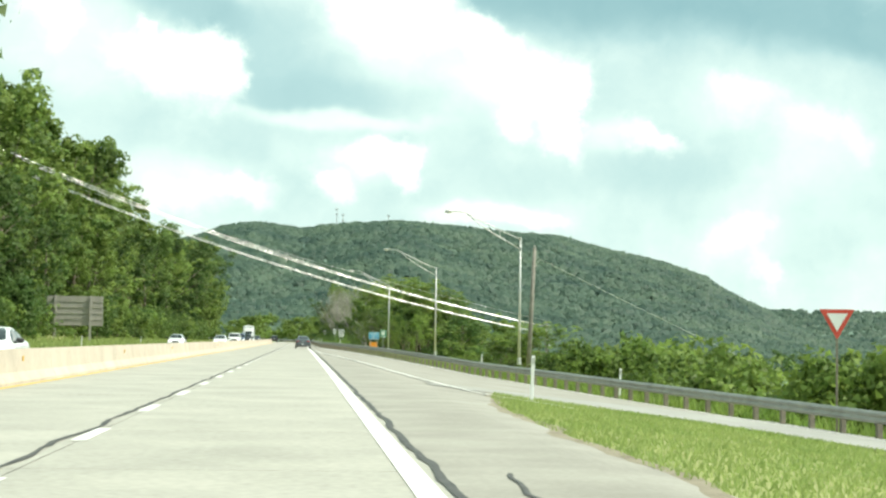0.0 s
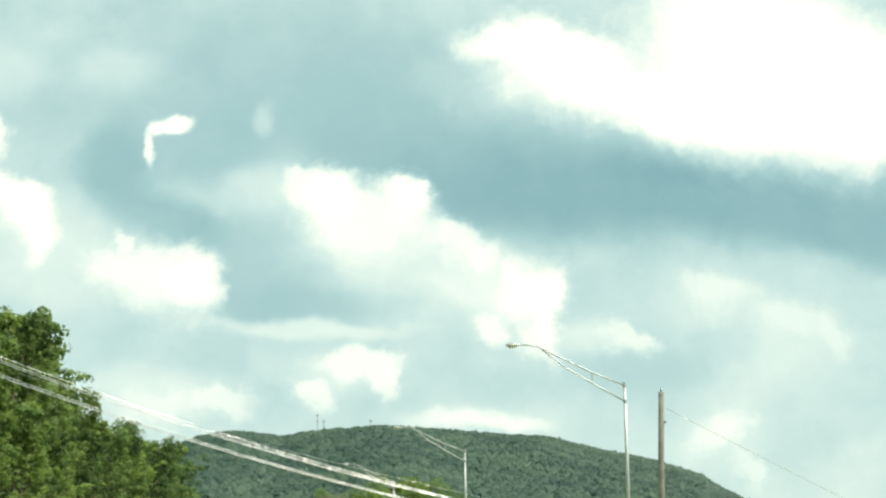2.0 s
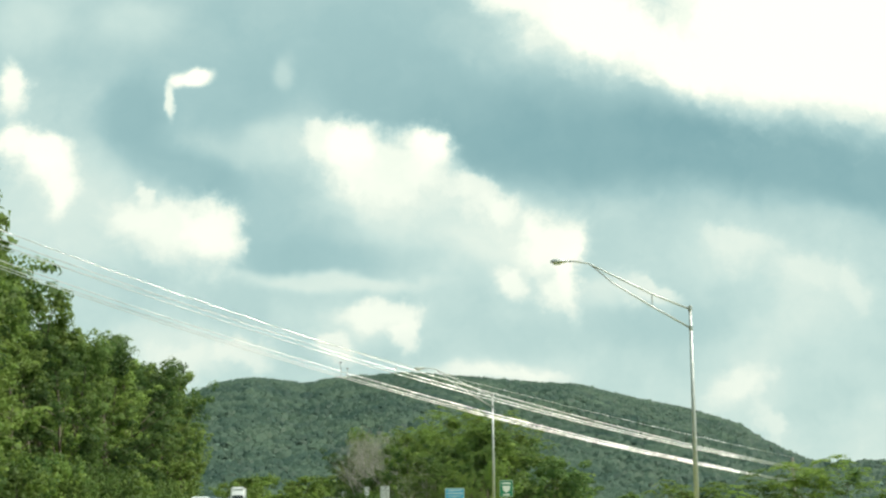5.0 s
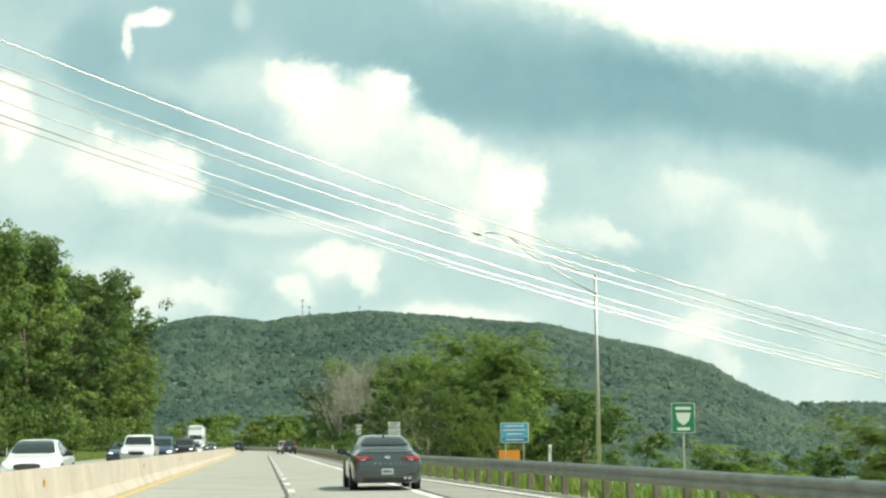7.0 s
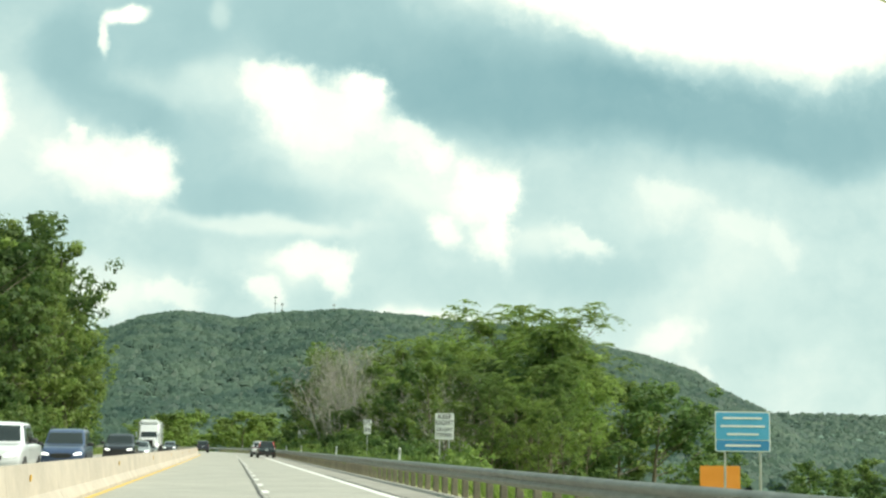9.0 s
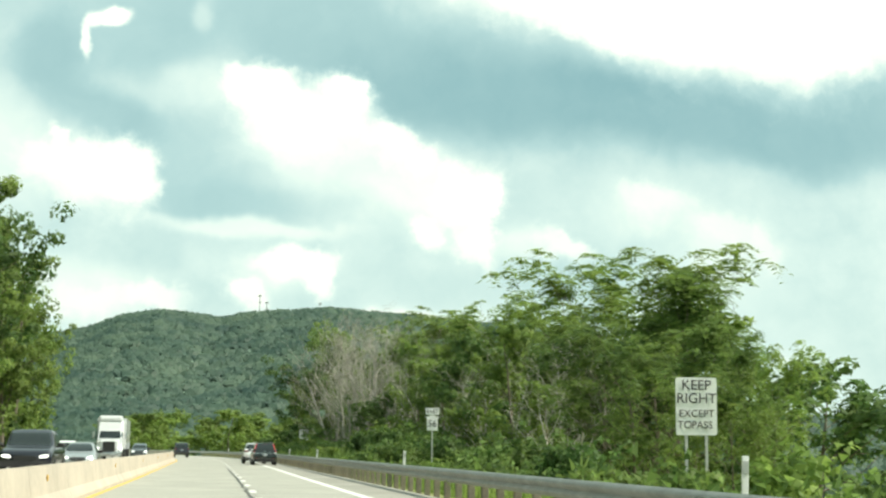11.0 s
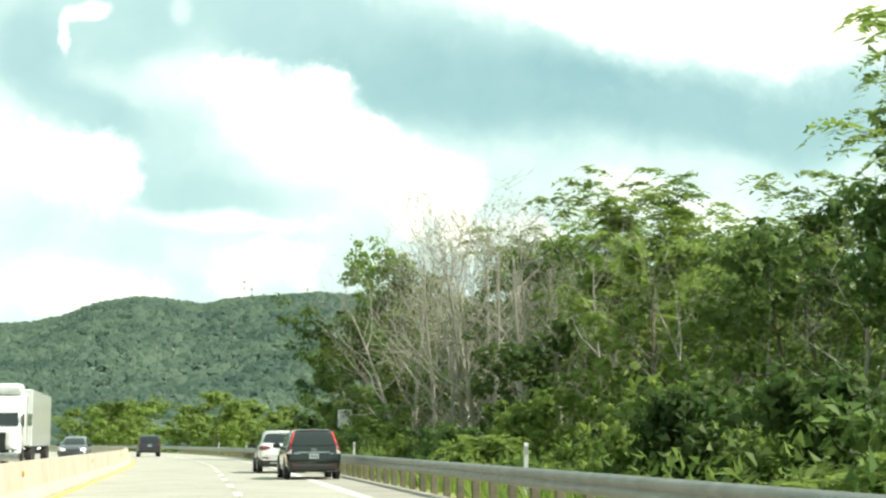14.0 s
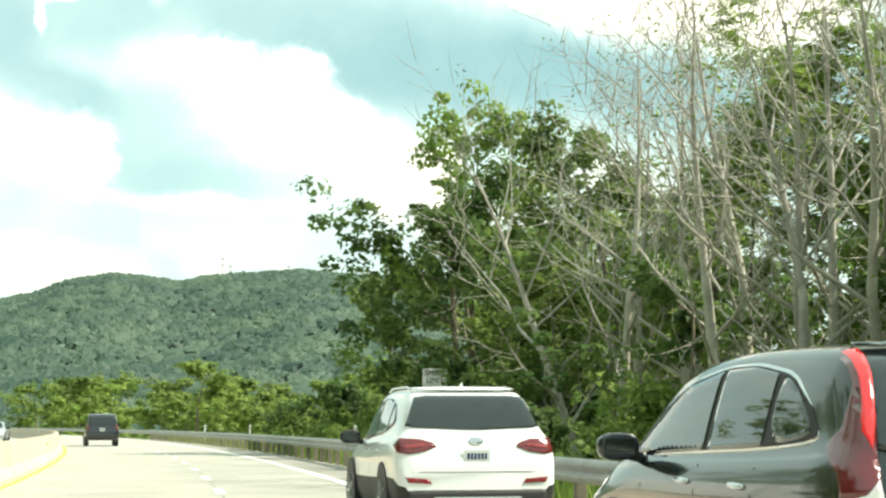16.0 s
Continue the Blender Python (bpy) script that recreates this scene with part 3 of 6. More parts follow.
# ---- street lamps ----
def street_lamp(x, y, z0, top, head_dx, head_dz):
    h = top - z0
    s = thing("street_lamp", pose(x, y, z0), "tall galvanised street lamp with a trussed arm over the road", "street lamp", "street lamps along the highway")
    part("base", joined(disc(0, 0, 0.02, 0.24, 0.04, "z", 12), tube([(0, 0, 0), (0, 0, 0.5)], [0.17, 0.14], 12)), STEEL, s)
    part("pole", tube([(0, 0, 0.02), (0, 0, h * 0.5), (0, 0, h)], [0.115, 0.09, 0.062], 12), STEEL, s, smooth=True)
    part("cap", tube([(0, 0, h - 0.12), (0, 0, h + 0.08), (0, 0, h + 0.11)], [0.085, 0.085, 0.03], 12), STEEL, s)
    part("collar", tube([(0, 0, h - 0.92), (0, 0, h - 0.74)], [0.09, 0.09], 12), STEEL, s)
    ex, ez = head_dx, h + head_dz
    up = [(0, 0, h - 0.05), (ex * 0.3, 0, h + head_dz * 0.30), (ex * 0.62, 0, h + head_dz * 0.72), (ex * 0.8, 0, ez - 0.08), (ex * 0.9, 0, ez), (ex * 0.97, 0, ez)]
    low = [(0, 0, h - 0.83), (ex * 0.3, 0, h - 0.83 + (head_dz + 0.7) * 0.34), (ex * 0.6, 0, h - 0.83 + (head_dz + 0.7) * 0.70), (ex * 0.78, 0, ez - 0.14)]
    part("upper_arm", tube(up, [0.04, 0.038, 0.036, 0.035, 0.034, 0.033], 8), STEEL, s, smooth=True)
    part("lower_arm", tube(low, [0.04, 0.037, 0.034, 0.03], 8), STEEL, s, smooth=True)
    a, b = Vector(up[1]), Vector(low[1])
    part("brace", tube([a, b], [0.025, 0.025], 6), STEEL, s)
    hs = []
    for k in range(9):
        u = k / 8
        hs.append((ex * 0.95 - 0.78 * u, 0, ez + 0.02 - 0.05 * u))
    rr = [0.05, 0.07, 0.09, 0.12, 0.15, 0.16, 0.155, 0.12, 0.04]
    hv, hf = tube(hs, rr, 12)
    part("lamp_head", ([Vector((v.x, v.y, ez + (v.z - ez) * 0.72)) for v in hv], hf), STEEL, s, "grey cobra-head housing", smooth=True)
    part("lens", ([Vector((ex * 0.95 - 0.5 + 0.22 * math.cos(a) * c, 0.12 * math.sin(a) * c, ez - 0.11 - 0.07 * (1 - c * c) + 0.02)) for c in (1.0, 0.8, 0.5, 0.02) for a in [2 * math.pi * k / 14 for k in range(14)]],
                  [(j * 14 + k, j * 14 + (k + 1) % 14, (j + 1) * 14 + (k + 1) % 14, (j + 1) * 14 + k) for j in range(3) for k in range(14)]), LENS, s, "frosted lamp glass", smooth=True)
    return s


LENS = glassy("lamp_glass", (0.55, 0.56, 0.52), 0.3)
street_lamp(16.88, 117.84, -0.5, 9.05, -5.3, 1.93)
street_lamp(15.03, 168.6, -0.5, 9.0, -5.25, 1.92)
street_lamp(12.92, 217.9, -0.5, 8.74, -5.1, 1.96)

# ---- wooden poles and cables ----
pole = thing("utility_pole", pose(16.75, 110.2, -1.4), "grey weathered wooden utility pole", "utility pole")
part("shaft", tube([(-0.32, 0, 0), (-0.14, 0, 4.5), (0.05, 0, 9.3)], [0.17, 0.15, 0.12], 12), WOOD, pole, smooth=True)
part("insulator", tube([(0.05, 0, 9.3), (0.05, 0, 9.42), (0.05, 0, 9.5)], [0.03, 0.06, 0.03], 8), STEEL, pole)
part("bracket", box_bm(0.1, 0.25, 0.12, (0.16, 0, 8.0), 0.01), STEEL, pole)
pole2 = thing("utility_pole", pose(35.3, 219.5, -7.0), "wooden utility pole with a crossarm carrying cables", "utility pole")
part("shaft", tube([(0, 0, 0), (0, 0, 11.2)], [0.18, 0.12], 12), WOOD, pole2, smooth=True)
for k, (w, z) in enumerate(((2.6, 10.3), (2.0, 9.2))):
    part("crossarm", box_bm(0.12, w, 0.14, (0.12, 0, z), 0.01), WOOD, pole2)
    for j in (-1, -0.35, 0.35, 1):
        part("insulator", tube([(0.12, j * w * 0.45, z + 0.07), (0.12, j * w * 0.45, z + 0.16), (0.12, j * w * 0.45, z + 0.24)], [0.03, 0.06, 0.03], 8), LENS, pole2)
part("transformer", tube([(0.32, 0, 7.6), (0.32, 0, 8.5)], [0.24, 0.24], 12), STEEL, pole2)


def cable(a, b, sag, r, label):
    pts = []
    for k in range(25):
        u = k / 24
        p = Vector(a).lerp(Vector(b), u)
        p.z -= 4 * sag * u * (1 - u)
        pts.append(p)
    tagged(part("power_cable", tube(pts, [r] * 25, 5), CABLE, smooth=True), label, "cable", "cables over the highway")


for left, right in ((-22, -1.1), (-13, -0.3), (-7.5, 0.6)):
    cable((-60, 203 + left, 33.8), (35.4, 219.5 + right, 3.4), 3.5, 0.03, "bright taut power cable sloping across the highway")
for left, right in ((-12, -0.9), (-6, 0.0), (-3, 0.9)):
    cable((-60, 203 + left, 32.3), (35.4, 219.5 + right, 2.4), 3.5, 0.028, "bright lower power cable sloping across the highway")
cable((-60, 203, 31.0), (35.4, 219.5, 4.2), 2.0, 0.014, "thin grey cable strung above the power cables")
cable((17.0, 110.2, 7.2), (52, 128, -6.0), 0.3, 0.012, "thin guy cable running down from the wooden pole")


# ---- signs ----
def lettering(name, text, size, x, z, mat, parent, y=-0.02, label=""):
    cu = bpy.data.curves.new(name, "FONT")
    cu.body, cu.size, cu.align_x, cu.align_y, cu.extrude = text, size, "CENTER", "CENTER", 0.002
    me_ob = bpy.data.objects.new(name, cu)
    scene.collection.objects.link(me_ob)
    dg = bpy.context.evaluated_depsgraph_get()
    me = bpy.data.meshes.new_from_object(me_ob.evaluated_get(dg))
    bpy.data.objects.remove(me_ob)
    me.materials.clear()
    me.materials.append(mat)
    ob = new(name, me)
    ob.parent = parent
    ob.matrix_basis = pose(x, y, z, 90, 0, 0)
    if label:
        ob["label"] = label
    return ob


def plate(outline, thick, y=0.0):
    """A flat plate with that outline in x and z."""
    n = len(outline)
    v = [(x, y - thick / 2, z) for x, z in outline] + [(x, y + thick / 2, z) for x, z in outline]
    return v, [tuple(range(n)), tuple(range(n, 2 * n))[::-1]] + [(k, (k + 1) % n, (k + 1) % n + n, k + n) for k in range(n)]


def rounded(w, h, r, cx=0.0, cz=0.0, n=4):
    out = []
    for sx, sz, a0 in ((1, 1, 0), (-1, 1, 90), (-1, -1, 180), (1, -1, 270)):
        for k in range(n + 1):
            a = radians(a0 + 90 * k / n)
            out.append((cx + sx * (w / 2 - r) + r * math.cos(a), cz + sz * (h / 2 - r) + r * math.sin(a)))
    return out


def sign_post(s, x, top, mat=STEEL):
    part("post", box_bm(0.06, 0.045, top + 0.6, (x, 0.03, (top - 0.6) / 2), 0.008), mat, s)


s = thing("lane_rule_sign", pose(7.78, 265.2, -0.57, 0, 0, -1), "white rectangular lane-use sign with black lettering", "road sign")
for x in (-0.22, 0.22):
    sign_post(s, x, 3.36)
part("plate", plate(rounded(0.9, 1.22, 0.05, 0, 2.78), 0.004), SIGN_WHITE, s)
for w, h in (("KEEP", 3.22), ("RIGHT", 2.94), ("EXCEPT", 2.62)):
    lettering("lettering", w, 0.30 if h > 2.8 else 0.22, 0, h, SIGN_BLACK, s)
lettering("lettering", "TO", 0.22, -0.26, 2.38, SIGN_BLACK, s)
lettering("lettering", "PASS", 0.22, 0.12, 2.38, SIGN_BLACK, s)

s = thing("route_sign", pose(7.64, 304.0, -0.5, 0, 0, -1), "white keystone route marker with an east plate above it", "road sign")
sign_post(s, 0, 3.5)
part("keystone_plate", plate([(-0.24, 2.62), (0.24, 2.62), (0.25, 3.17), (0.31, 3.2), (0.31, 3.24), (0.16, 3.24), (0.15, 3.3), (-0.15, 3.3), (-0.16, 3.24), (-0.31, 3.24), (-0.31, 3.2), (-0.25, 3.17)][::-1], 0.004), SIGN_WHITE, s)
part("direction_plate", plate(rounded(0.62, 0.3, 0.04, 0, 3.48), 0.004), SIGN_WHITE, s)
lettering("number", "56", 0.42, 0, 2.92, SIGN_BLACK, s)
lettering("lettering", "EAST", 0.24, 0, 3.48, SIGN_BLACK, s)

s = thing("speed_limit_sign", pose(7.82, 403.4, -0.33, 0, 0, 0), "white speed limit sign beside the guardrail", "road sign")
sign_post(s, 0, 3.6)
part("plate", plate(rounded(0.92, 1.22, 0.05, 0, 3.02), 0.004), SIGN_WHITE, s)
lettering("lettering", "SPEED", 0.27, 0, 3.46, SIGN_BLACK, s)
lettering("lettering", "LIMIT", 0.27, 0, 3.17, SIGN_BLACK, s)

s = thing("yield_sign", pose(15.63, 44.3, -1.4, 0, 0, -8), "red and white triangular yield sign on a rusty post", "road sign")
sign_post(s, 0, 3.6, POST)
part("plate", plate([(-0.5, 3.72), (0, 2.84), (0.5, 3.72)], 0.004), SIGN_RED, s)
part("white_field", plate([(-0.30, 3.60), (0, 3.08), (0.30, 3.60)], 0.003, -0.006), SIGN_WHITE, s)

s = thing("service_sign", pose(11.7, 233.8, -0.86, 0, 0, -2), "blue roadside sign with white lines of writing", "road sign")
for x in (-0.5, 0.5):
    sign_post(s, x, 3.1)
part("plate", plate(rounded(1.56, 1.1, 0.05, 0, 2.61), 0.004), SIGN_WHITE, s)
part("blue_field", plate(rounded(1.5, 0.74, 0.04, 0, 2.76), 0.003, -0.006), SIGN_LIGHT_BLUE, s)
part("lower_field", plate(rounded(1.5, 0.28, 0.03, 0, 2.23), 0.003, -0.006), SIGN_BLUE, s)
for w, z in ((1.1, 2.98), (1.25, 2.76), (0.9, 2.54), (1.0, 2.23)):
    part("bar", plate(rounded(w, 0.055, 0.01, 0, z), 0.003, -0.012), SIGN_WHITE, s)
s = thing("small_orange_sign", pose(11.75, 236.0, -0.86, 0, 0, 0), "small orange roadside sign on a post", "road sign")
sign_post(s, 0, 1.6)
part("plate", plate(rounded(1.2, 0.8, 0.04, 0, 1.25), 0.004), SIGN_ORANGE, s)

s = thing("byway_sign", pose(11.0, 196.6, -0.87, 0, 0, -2), "green route sign with a white shield field", "road sign")
sign_post(s, 0, 3.3)
part("plate", plate(rounded(0.76, 0.95, 0.05, 0, 2.82), 0.004), SIGN_WHITE, s)
part("green_field", plate(rounded(0.72, 0.91, 0.05, 0, 2.82), 0.003, -0.006), SIGN_GREEN, s)
part("shield", plate([(-0.24, 2.98), (-0.18, 2.72), (0, 2.58), (0.18, 2.72), (0.24, 2.98)][::-1], 0.003, -0.012), SIGN_WHITE, s)
part("bar", plate(rounded(0.5, 0.09, 0.01, 0, 3.12), 0.003, -0.012), SIGN_WHITE, s)
part("bar", plate(rounded(0.4, 0.09, 0.01, 0, 2.47), 0.003, -0.012), SIGN_WHITE, s)

s = thing("large_sign_back", pose(-22.3, 162.5, 1.0, 0, 0, 3), "back of a large grey aluminium sign on two posts", "road sign")
for x in (-1.95, 1.55):
    part("post", box_bm(0.2, 0.2, 5.2, (x, -0.16, 1.6), 0.01), SIGN_BACK, s)
for k in range(5):
    part("panel", box_bm(5.6, 0.05, 0.585, (0, 0, 1.45 + 0.6 * k), 0.008), SIGN_BACK, s)
    part("stringer", box_bm(5.5, 0.06, 0.08, (0, -0.05, 1.2 + 0.6 * k), 0.008), SIGN_BACK, s)


def delineator(x, y, z, h=1.15, turn=0):
    s = thing("delineator_post", pose(x, y, z, 0, 1.5, turn), "slim white plastic marker post", "marker post", "marker posts along the road")
    part("blade", box_bm(0.09, 0.03, h, (0, 0, h / 2), 0.01), SIGN_WHITE, s)
    part("reflector", box_bm(0.08, 0.012, 0.16, (0, -0.02, h - 0.14), 0.004), STEEL, s)


delineator(6.22, 41.0, -0.32, 1.2)
for yy in (64, 92, 190, 252, 287, 330, 362, 395, 428, 450):
    delineator(x_rail(yy) + 0.55, yy, land(x_rail(yy) + 0.5, yy) - 0.05, 1.25)
for yy in (140, 190, 250, 331, 380, 440):
    delineator(x_far_edge(yy) - 1.0, yy, -0.05, 1.2)

# ---- trees ----
def quick_mesh(name, verts, quads, mat, smooth=False):
    """A mesh of quads out of arrays."""
    verts, quads = np.asarray(verts, np.float32), np.asarray(quads, np.int32)
    me = bpy.data.meshes.new(name)
    me.vertices.add(len(verts))
    me.vertices.foreach_set("co", verts.ravel())
    k = quads.shape[1]
    me.loops.add(quads.size)
    me.loops.foreach_set("vertex_index", quads.ravel())
    me.polygons.add(len(quads))
    me.polygons.foreach_set("loop_start", np.arange(0, quads.size, k, dtype=np.int32))
    me.polygons.foreach_set("loop_total", np.full(len(quads), k, np.int32))
    if smooth:
        me.polygons.foreach_set("use_smooth", np.ones(len(quads), bool))
    me.update(calc_edges=True)
    me.materials.append(mat)
    return me


def unit(v):
    return v / (np.linalg.norm(v, axis=-1, keepdims=True) + 1e-9)


def grow(rng, h, r, low, spread, kids=(16, 5, 3), lift=0.5, shape=0.6, wobble=0.1, trunks=1, reach=(0.38, 0.62)):
    """A branching skeleton: limbs as lists of points with radii, and the ends of its twigs with their directions."""
    limbs, ends = [], []

    def go(p, d, length, rad, level):
        pts, rads = [p.copy()], [rad]
        n = 6 if level == 0 else (4 if level < 3 else 2)
        for i in range(n):
            d = unit(d + rng.normal(0, wobble * (0.5 if level == 0 else 1.5), 3) + np.array((0, 0, 0.04 + 0.07 * level)))
            p = p + d * length / n
            pts.append(p.copy())
            rads.append(rad * (1 - 0.85 * (i + 1) / n))
        limbs.append((pts, rads, level))
        if level == len(kids):
            ends.append((pts[-1], d))
            ends.append((pts[len(pts) // 2], d))
            return
        for k in range(kids[level]):
            u = (low + (1 - low) * (k + rng.random()) / kids[level]) if level == 0 else 0.3 + 0.7 * (k + rng.random()) / kids[level]
            i = min(int(u * n), n - 1)
            q = np.array(pts[i]) + (np.array(pts[i + 1]) - np.array(pts[i])) * (u * n - i)
            axis = unit(np.array(pts[i + 1]) - np.array(pts[i]))
            side = unit(np.cross(axis, rng.normal(0, 1, 3)))
            if level == 0:
                w = (u - low) / (1 - low)
                ll = spread * max(0.34, (1 - w) ** shape * (0.35 + 1.0 * min(1, w * 3))) * rng.uniform(0.75, 1.2)
                dd = unit(side * np.array((1, 1, 0.3)) + axis * (lift * (0.5 + w)))
            else:
                ll = length * rng.uniform(*reach)
                dd = unit(side + axis * 0.75)
            go(q, dd, ll, max(0.012, rads[i] * (0.45 if level == 0 else 0.6)), level + 1)

    for k in range(trunks):
        tilt = rng.normal(0, 0.03 if trunks == 1 else 0.16, 2)
        go(np.array((rng.normal(0, 0.3 * (trunks > 1)), rng.normal(0, 0.3 * (trunks > 1)), -0.4)), unit(np.array((tilt[0], tilt[1], 1.0))), h * rng.uniform(0.88, 1.0), r, 0)
    return limbs, ends


def wood_mesh(name, limbs, mat, thinnest=0.0):
    verts, quads, o = [], [], 0
    for pts, rads, level in limbs:
        if rads[0] < thinnest:
            continue
        s = 8 if level == 0 else (5 if level == 1 else 3)
        pts = np.array(pts)
        d = unit(np.gradient(pts, axis=0))
        a = unit(np.cross(d, np.array((0.31, 0.77, 0.2))))
        b = np.cross(d, a)
        w = 2 * np.pi * np.arange(s) / s
        ring = pts[:, None, :] + (a[:, None, :] * np.cos(w)[None, :, None] + b[:, None, :] * np.sin(w)[None, :, None]) * np.array(rads)[:, None, None]
        verts.append(ring.reshape(-1, 3))
        n = len(pts)
        j, k = np.meshgrid(np.arange(n - 1), np.arange(s), indexing="ij")
        k2 = (k + 1) % s
        quads.append(np.stack((j * s + k, j * s + k2, (j + 1) * s + k2, (j + 1) * s + k), -1).reshape(-1, 4) + o)
        o += n * s
    return quick_mesh(name, np.concatenate(verts), np.concatenate(quads), mat, True)


def leaf_quads(rng, centres, ways, size, width=0.55, toss=0.8):
    """Single pointed leaves, turned roughly to the light."""
    n = len(centres)
    ways = unit(ways)
    up = unit(rng.normal(0, 1, (n, 3)) * toss + np.array((0, 0, 1.0)))
    side = unit(np.cross(ways, up))
    size = (size * rng.uniform(0.6, 1.3, n))[:, None]
    v = np.stack((centres + side * size * width * 0.5, centres + ways * size, centres - side * size * width * rng.uniform(0.1, 0.6, n)[:, None] + ways * size * 0.2), 1)
    return v.reshape(-1, 3), np.arange(3 * n).reshape(-1, 3)


def leaf_mesh(name, rng, ends, per_end, radius, size, mat):
    p = np.array([e[0] for e in ends])
    d = np.array([e[1] for e in ends])
    p, d = np.repeat(p, per_end, 0), np.repeat(d, per_end, 0)
    off = rng.normal(0, 1, p.shape) * radius * np.array((1, 1, 0.7))
    way = unit(off + d * radius * 0.6 + np.array((0, 0, -0.35 * radius)))
    return quick_mesh(name, *leaf_quads(rng, p + off, way, size), mat)


def clump_mesh(name, rng, ends, leaves, radius, size, mat):
    """Rounded clumps of leaves round the ends of the branches; the leaves lie like scales and face outwards."""
    p = np.array([e[0] for e in ends])
    r = radius * rng.uniform(0.6, 1.35, len(p))
    p, r = np.repeat(p, leaves, 0), np.repeat(r, leaves)[:, None]
    n = len(p)
    out = unit(rng.normal(0, 1, (n, 3)) + np.array((0, 0, 0.25)))
    face = unit(out + rng.normal(0, 0.38, (n, 3)) + np.array((0, 0, 0.3)))
    at = p + out * r * np.array((1, 1, 0.72)) * rng.uniform(0.55, 1.1, (n, 1))
    a = unit(np.cross(face, rng.normal(0, 1, (n, 3))))
    b = np.cross(face, a)
    ln = (size * rng.uniform(0.55, 1.3, n))[:, None]
    v = np.stack((at + a * ln * 0.62, at - a * ln * 0.25 + b * ln * 0.42, at - a * ln * 0.3 - b * ln * rng.uniform(0.2, 0.5, (n, 1))), 1)
    me = quick_mesh(name, v.reshape(-1, 3), np.arange(3 * n).reshape(-1, 3), mat)
    away = unit(at * np.array((1, 1, 0)))
    soft_normals = unit(0.75 * out + 0.25 * face + 0.3 * away + np.array((0, 0, 0.3)))
    me.normals_split_custom_set_from_vertices(np.repeat(soft_normals, 3, 0).tolist())
    return me


def frond_mesh(name, rng, ends, per_end, length, mat, pairs=6):
    """Long feathered leaves that arch out in whorls from the ends of the twigs."""
    p = np.array([e[0] for e in ends])
    d = np.array([e[1] for e in ends])
    p, d = np.repeat(p, per_end, 0), np.repeat(d, per_end, 0)
    n = len(p)
    turn = 2 * np.pi * (np.tile(np.arange(per_end), n // per_end) / per_end) + rng.normal(0, 0.3, n)
    way = unit(np.stack((np.cos(turn), np.sin(turn), rng.uniform(-0.35, 1.0, n)), -1) + d * 0.3)
    side = unit(np.cross(way, np.array((0, 0, 1.0)) + rng.normal(0, 0.2, (n, 3))))
    ln = length * rng.uniform(0.65, 1.2, n)[:, None]
    cs, ws = [], []
    for k in range(pairs):
        u = (k + 0.8) / pairs
        at = p + way * ln * u + np.array((0, 0, -0.7)) * ln * u * u
        for sgn in (-1, 1):
            cs.append(at)
            ws.append(unit(side * sgn + way * 0.45 + np.array((0, 0, -0.3))))
    cs, ws = np.concatenate(cs), np.concatenate(ws)
    return quick_mesh(name, *leaf_quads(rng, cs, ws, length * 0.36, 0.46, 0.45), mat)


def tall(meshes):
    """Height and half width of a plant's meshes; the topmost twigs are left out of account."""
    top, wide = 0.0, 0.0
    for _, me in meshes:
        co = np.empty(len(me.vertices) * 3, np.float32)
        me.vertices.foreach_get("co", co)
        co = co.reshape(-1, 3)
        top, wide = max(top, float(np.quantile(co[:, 2], 0.997))), max(wide, float(np.quantile(np.abs(co[:, 0]), 0.97)))
    return top, wide


def plant(name, meshes, x, y, z, s, turn, label, category, group, sx=1.0):
    t = thing(name, pose(x, y, z, 0, 0, turn), label, category, group)
    t.scale = (s * sx, s * sx, s)
    for part_name, me in meshes:
        o = new(part_name, me)
        o.parent = t
    return t


rng = np.random.default_rng(7)
FOREST, FOREST_FINE, FOREST_FAR = [], [], []
for k, (h, sp, low, mat) in enumerate(((24, 6.5, 0.06, LEAF_LIGHT), (26, 6.0, 0.05, LEAF), (22, 7.0, 0.08, LEAF_LIGHT), (25, 5.5, 0.04, LEAF_LIGHT), (20, 7.5, 0.10, LEAF_DEEP))):
    limbs, ends = grow(rng, h, 0.34, low, sp, (14, 5), 0.5, 0.32, 0.1, 1, (0.34, 0.56))
    trunk = wood_mesh("forest_trunk", limbs, BARK, 0.04)
    FOREST.append((("trunk", trunk), ("crown", clump_mesh("forest_crown", rng, ends, 34, 1.05, 0.62, mat))))
    FOREST_FINE.append((("trunk", trunk), ("crown", clump_mesh("fine_crown", rng, ends, 52, 1.0, 0.47, mat))))
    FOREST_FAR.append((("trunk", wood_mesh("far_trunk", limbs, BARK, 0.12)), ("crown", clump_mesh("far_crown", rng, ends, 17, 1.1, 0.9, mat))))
BUSHES = []
for k, (h, sp, mat) in enumerate(((4.0, 2.6, LEAF_LIGHT), (3.4, 2.8, LEAF), (4.6, 2.4, LEAF_DEEP))):
    limbs, ends = grow(rng, h, 0.07, 0.05, sp, (9, 5), 0.7, 0.5, 0.16, 3)
    BUSHES.append((("stem", wood_mesh("bush_stem", limbs, BARK, 0.03)), ("foliage", clump_mesh("bush_foliage", rng, ends, 10, 0.42, 0.33, mat))))
SUMAC = []
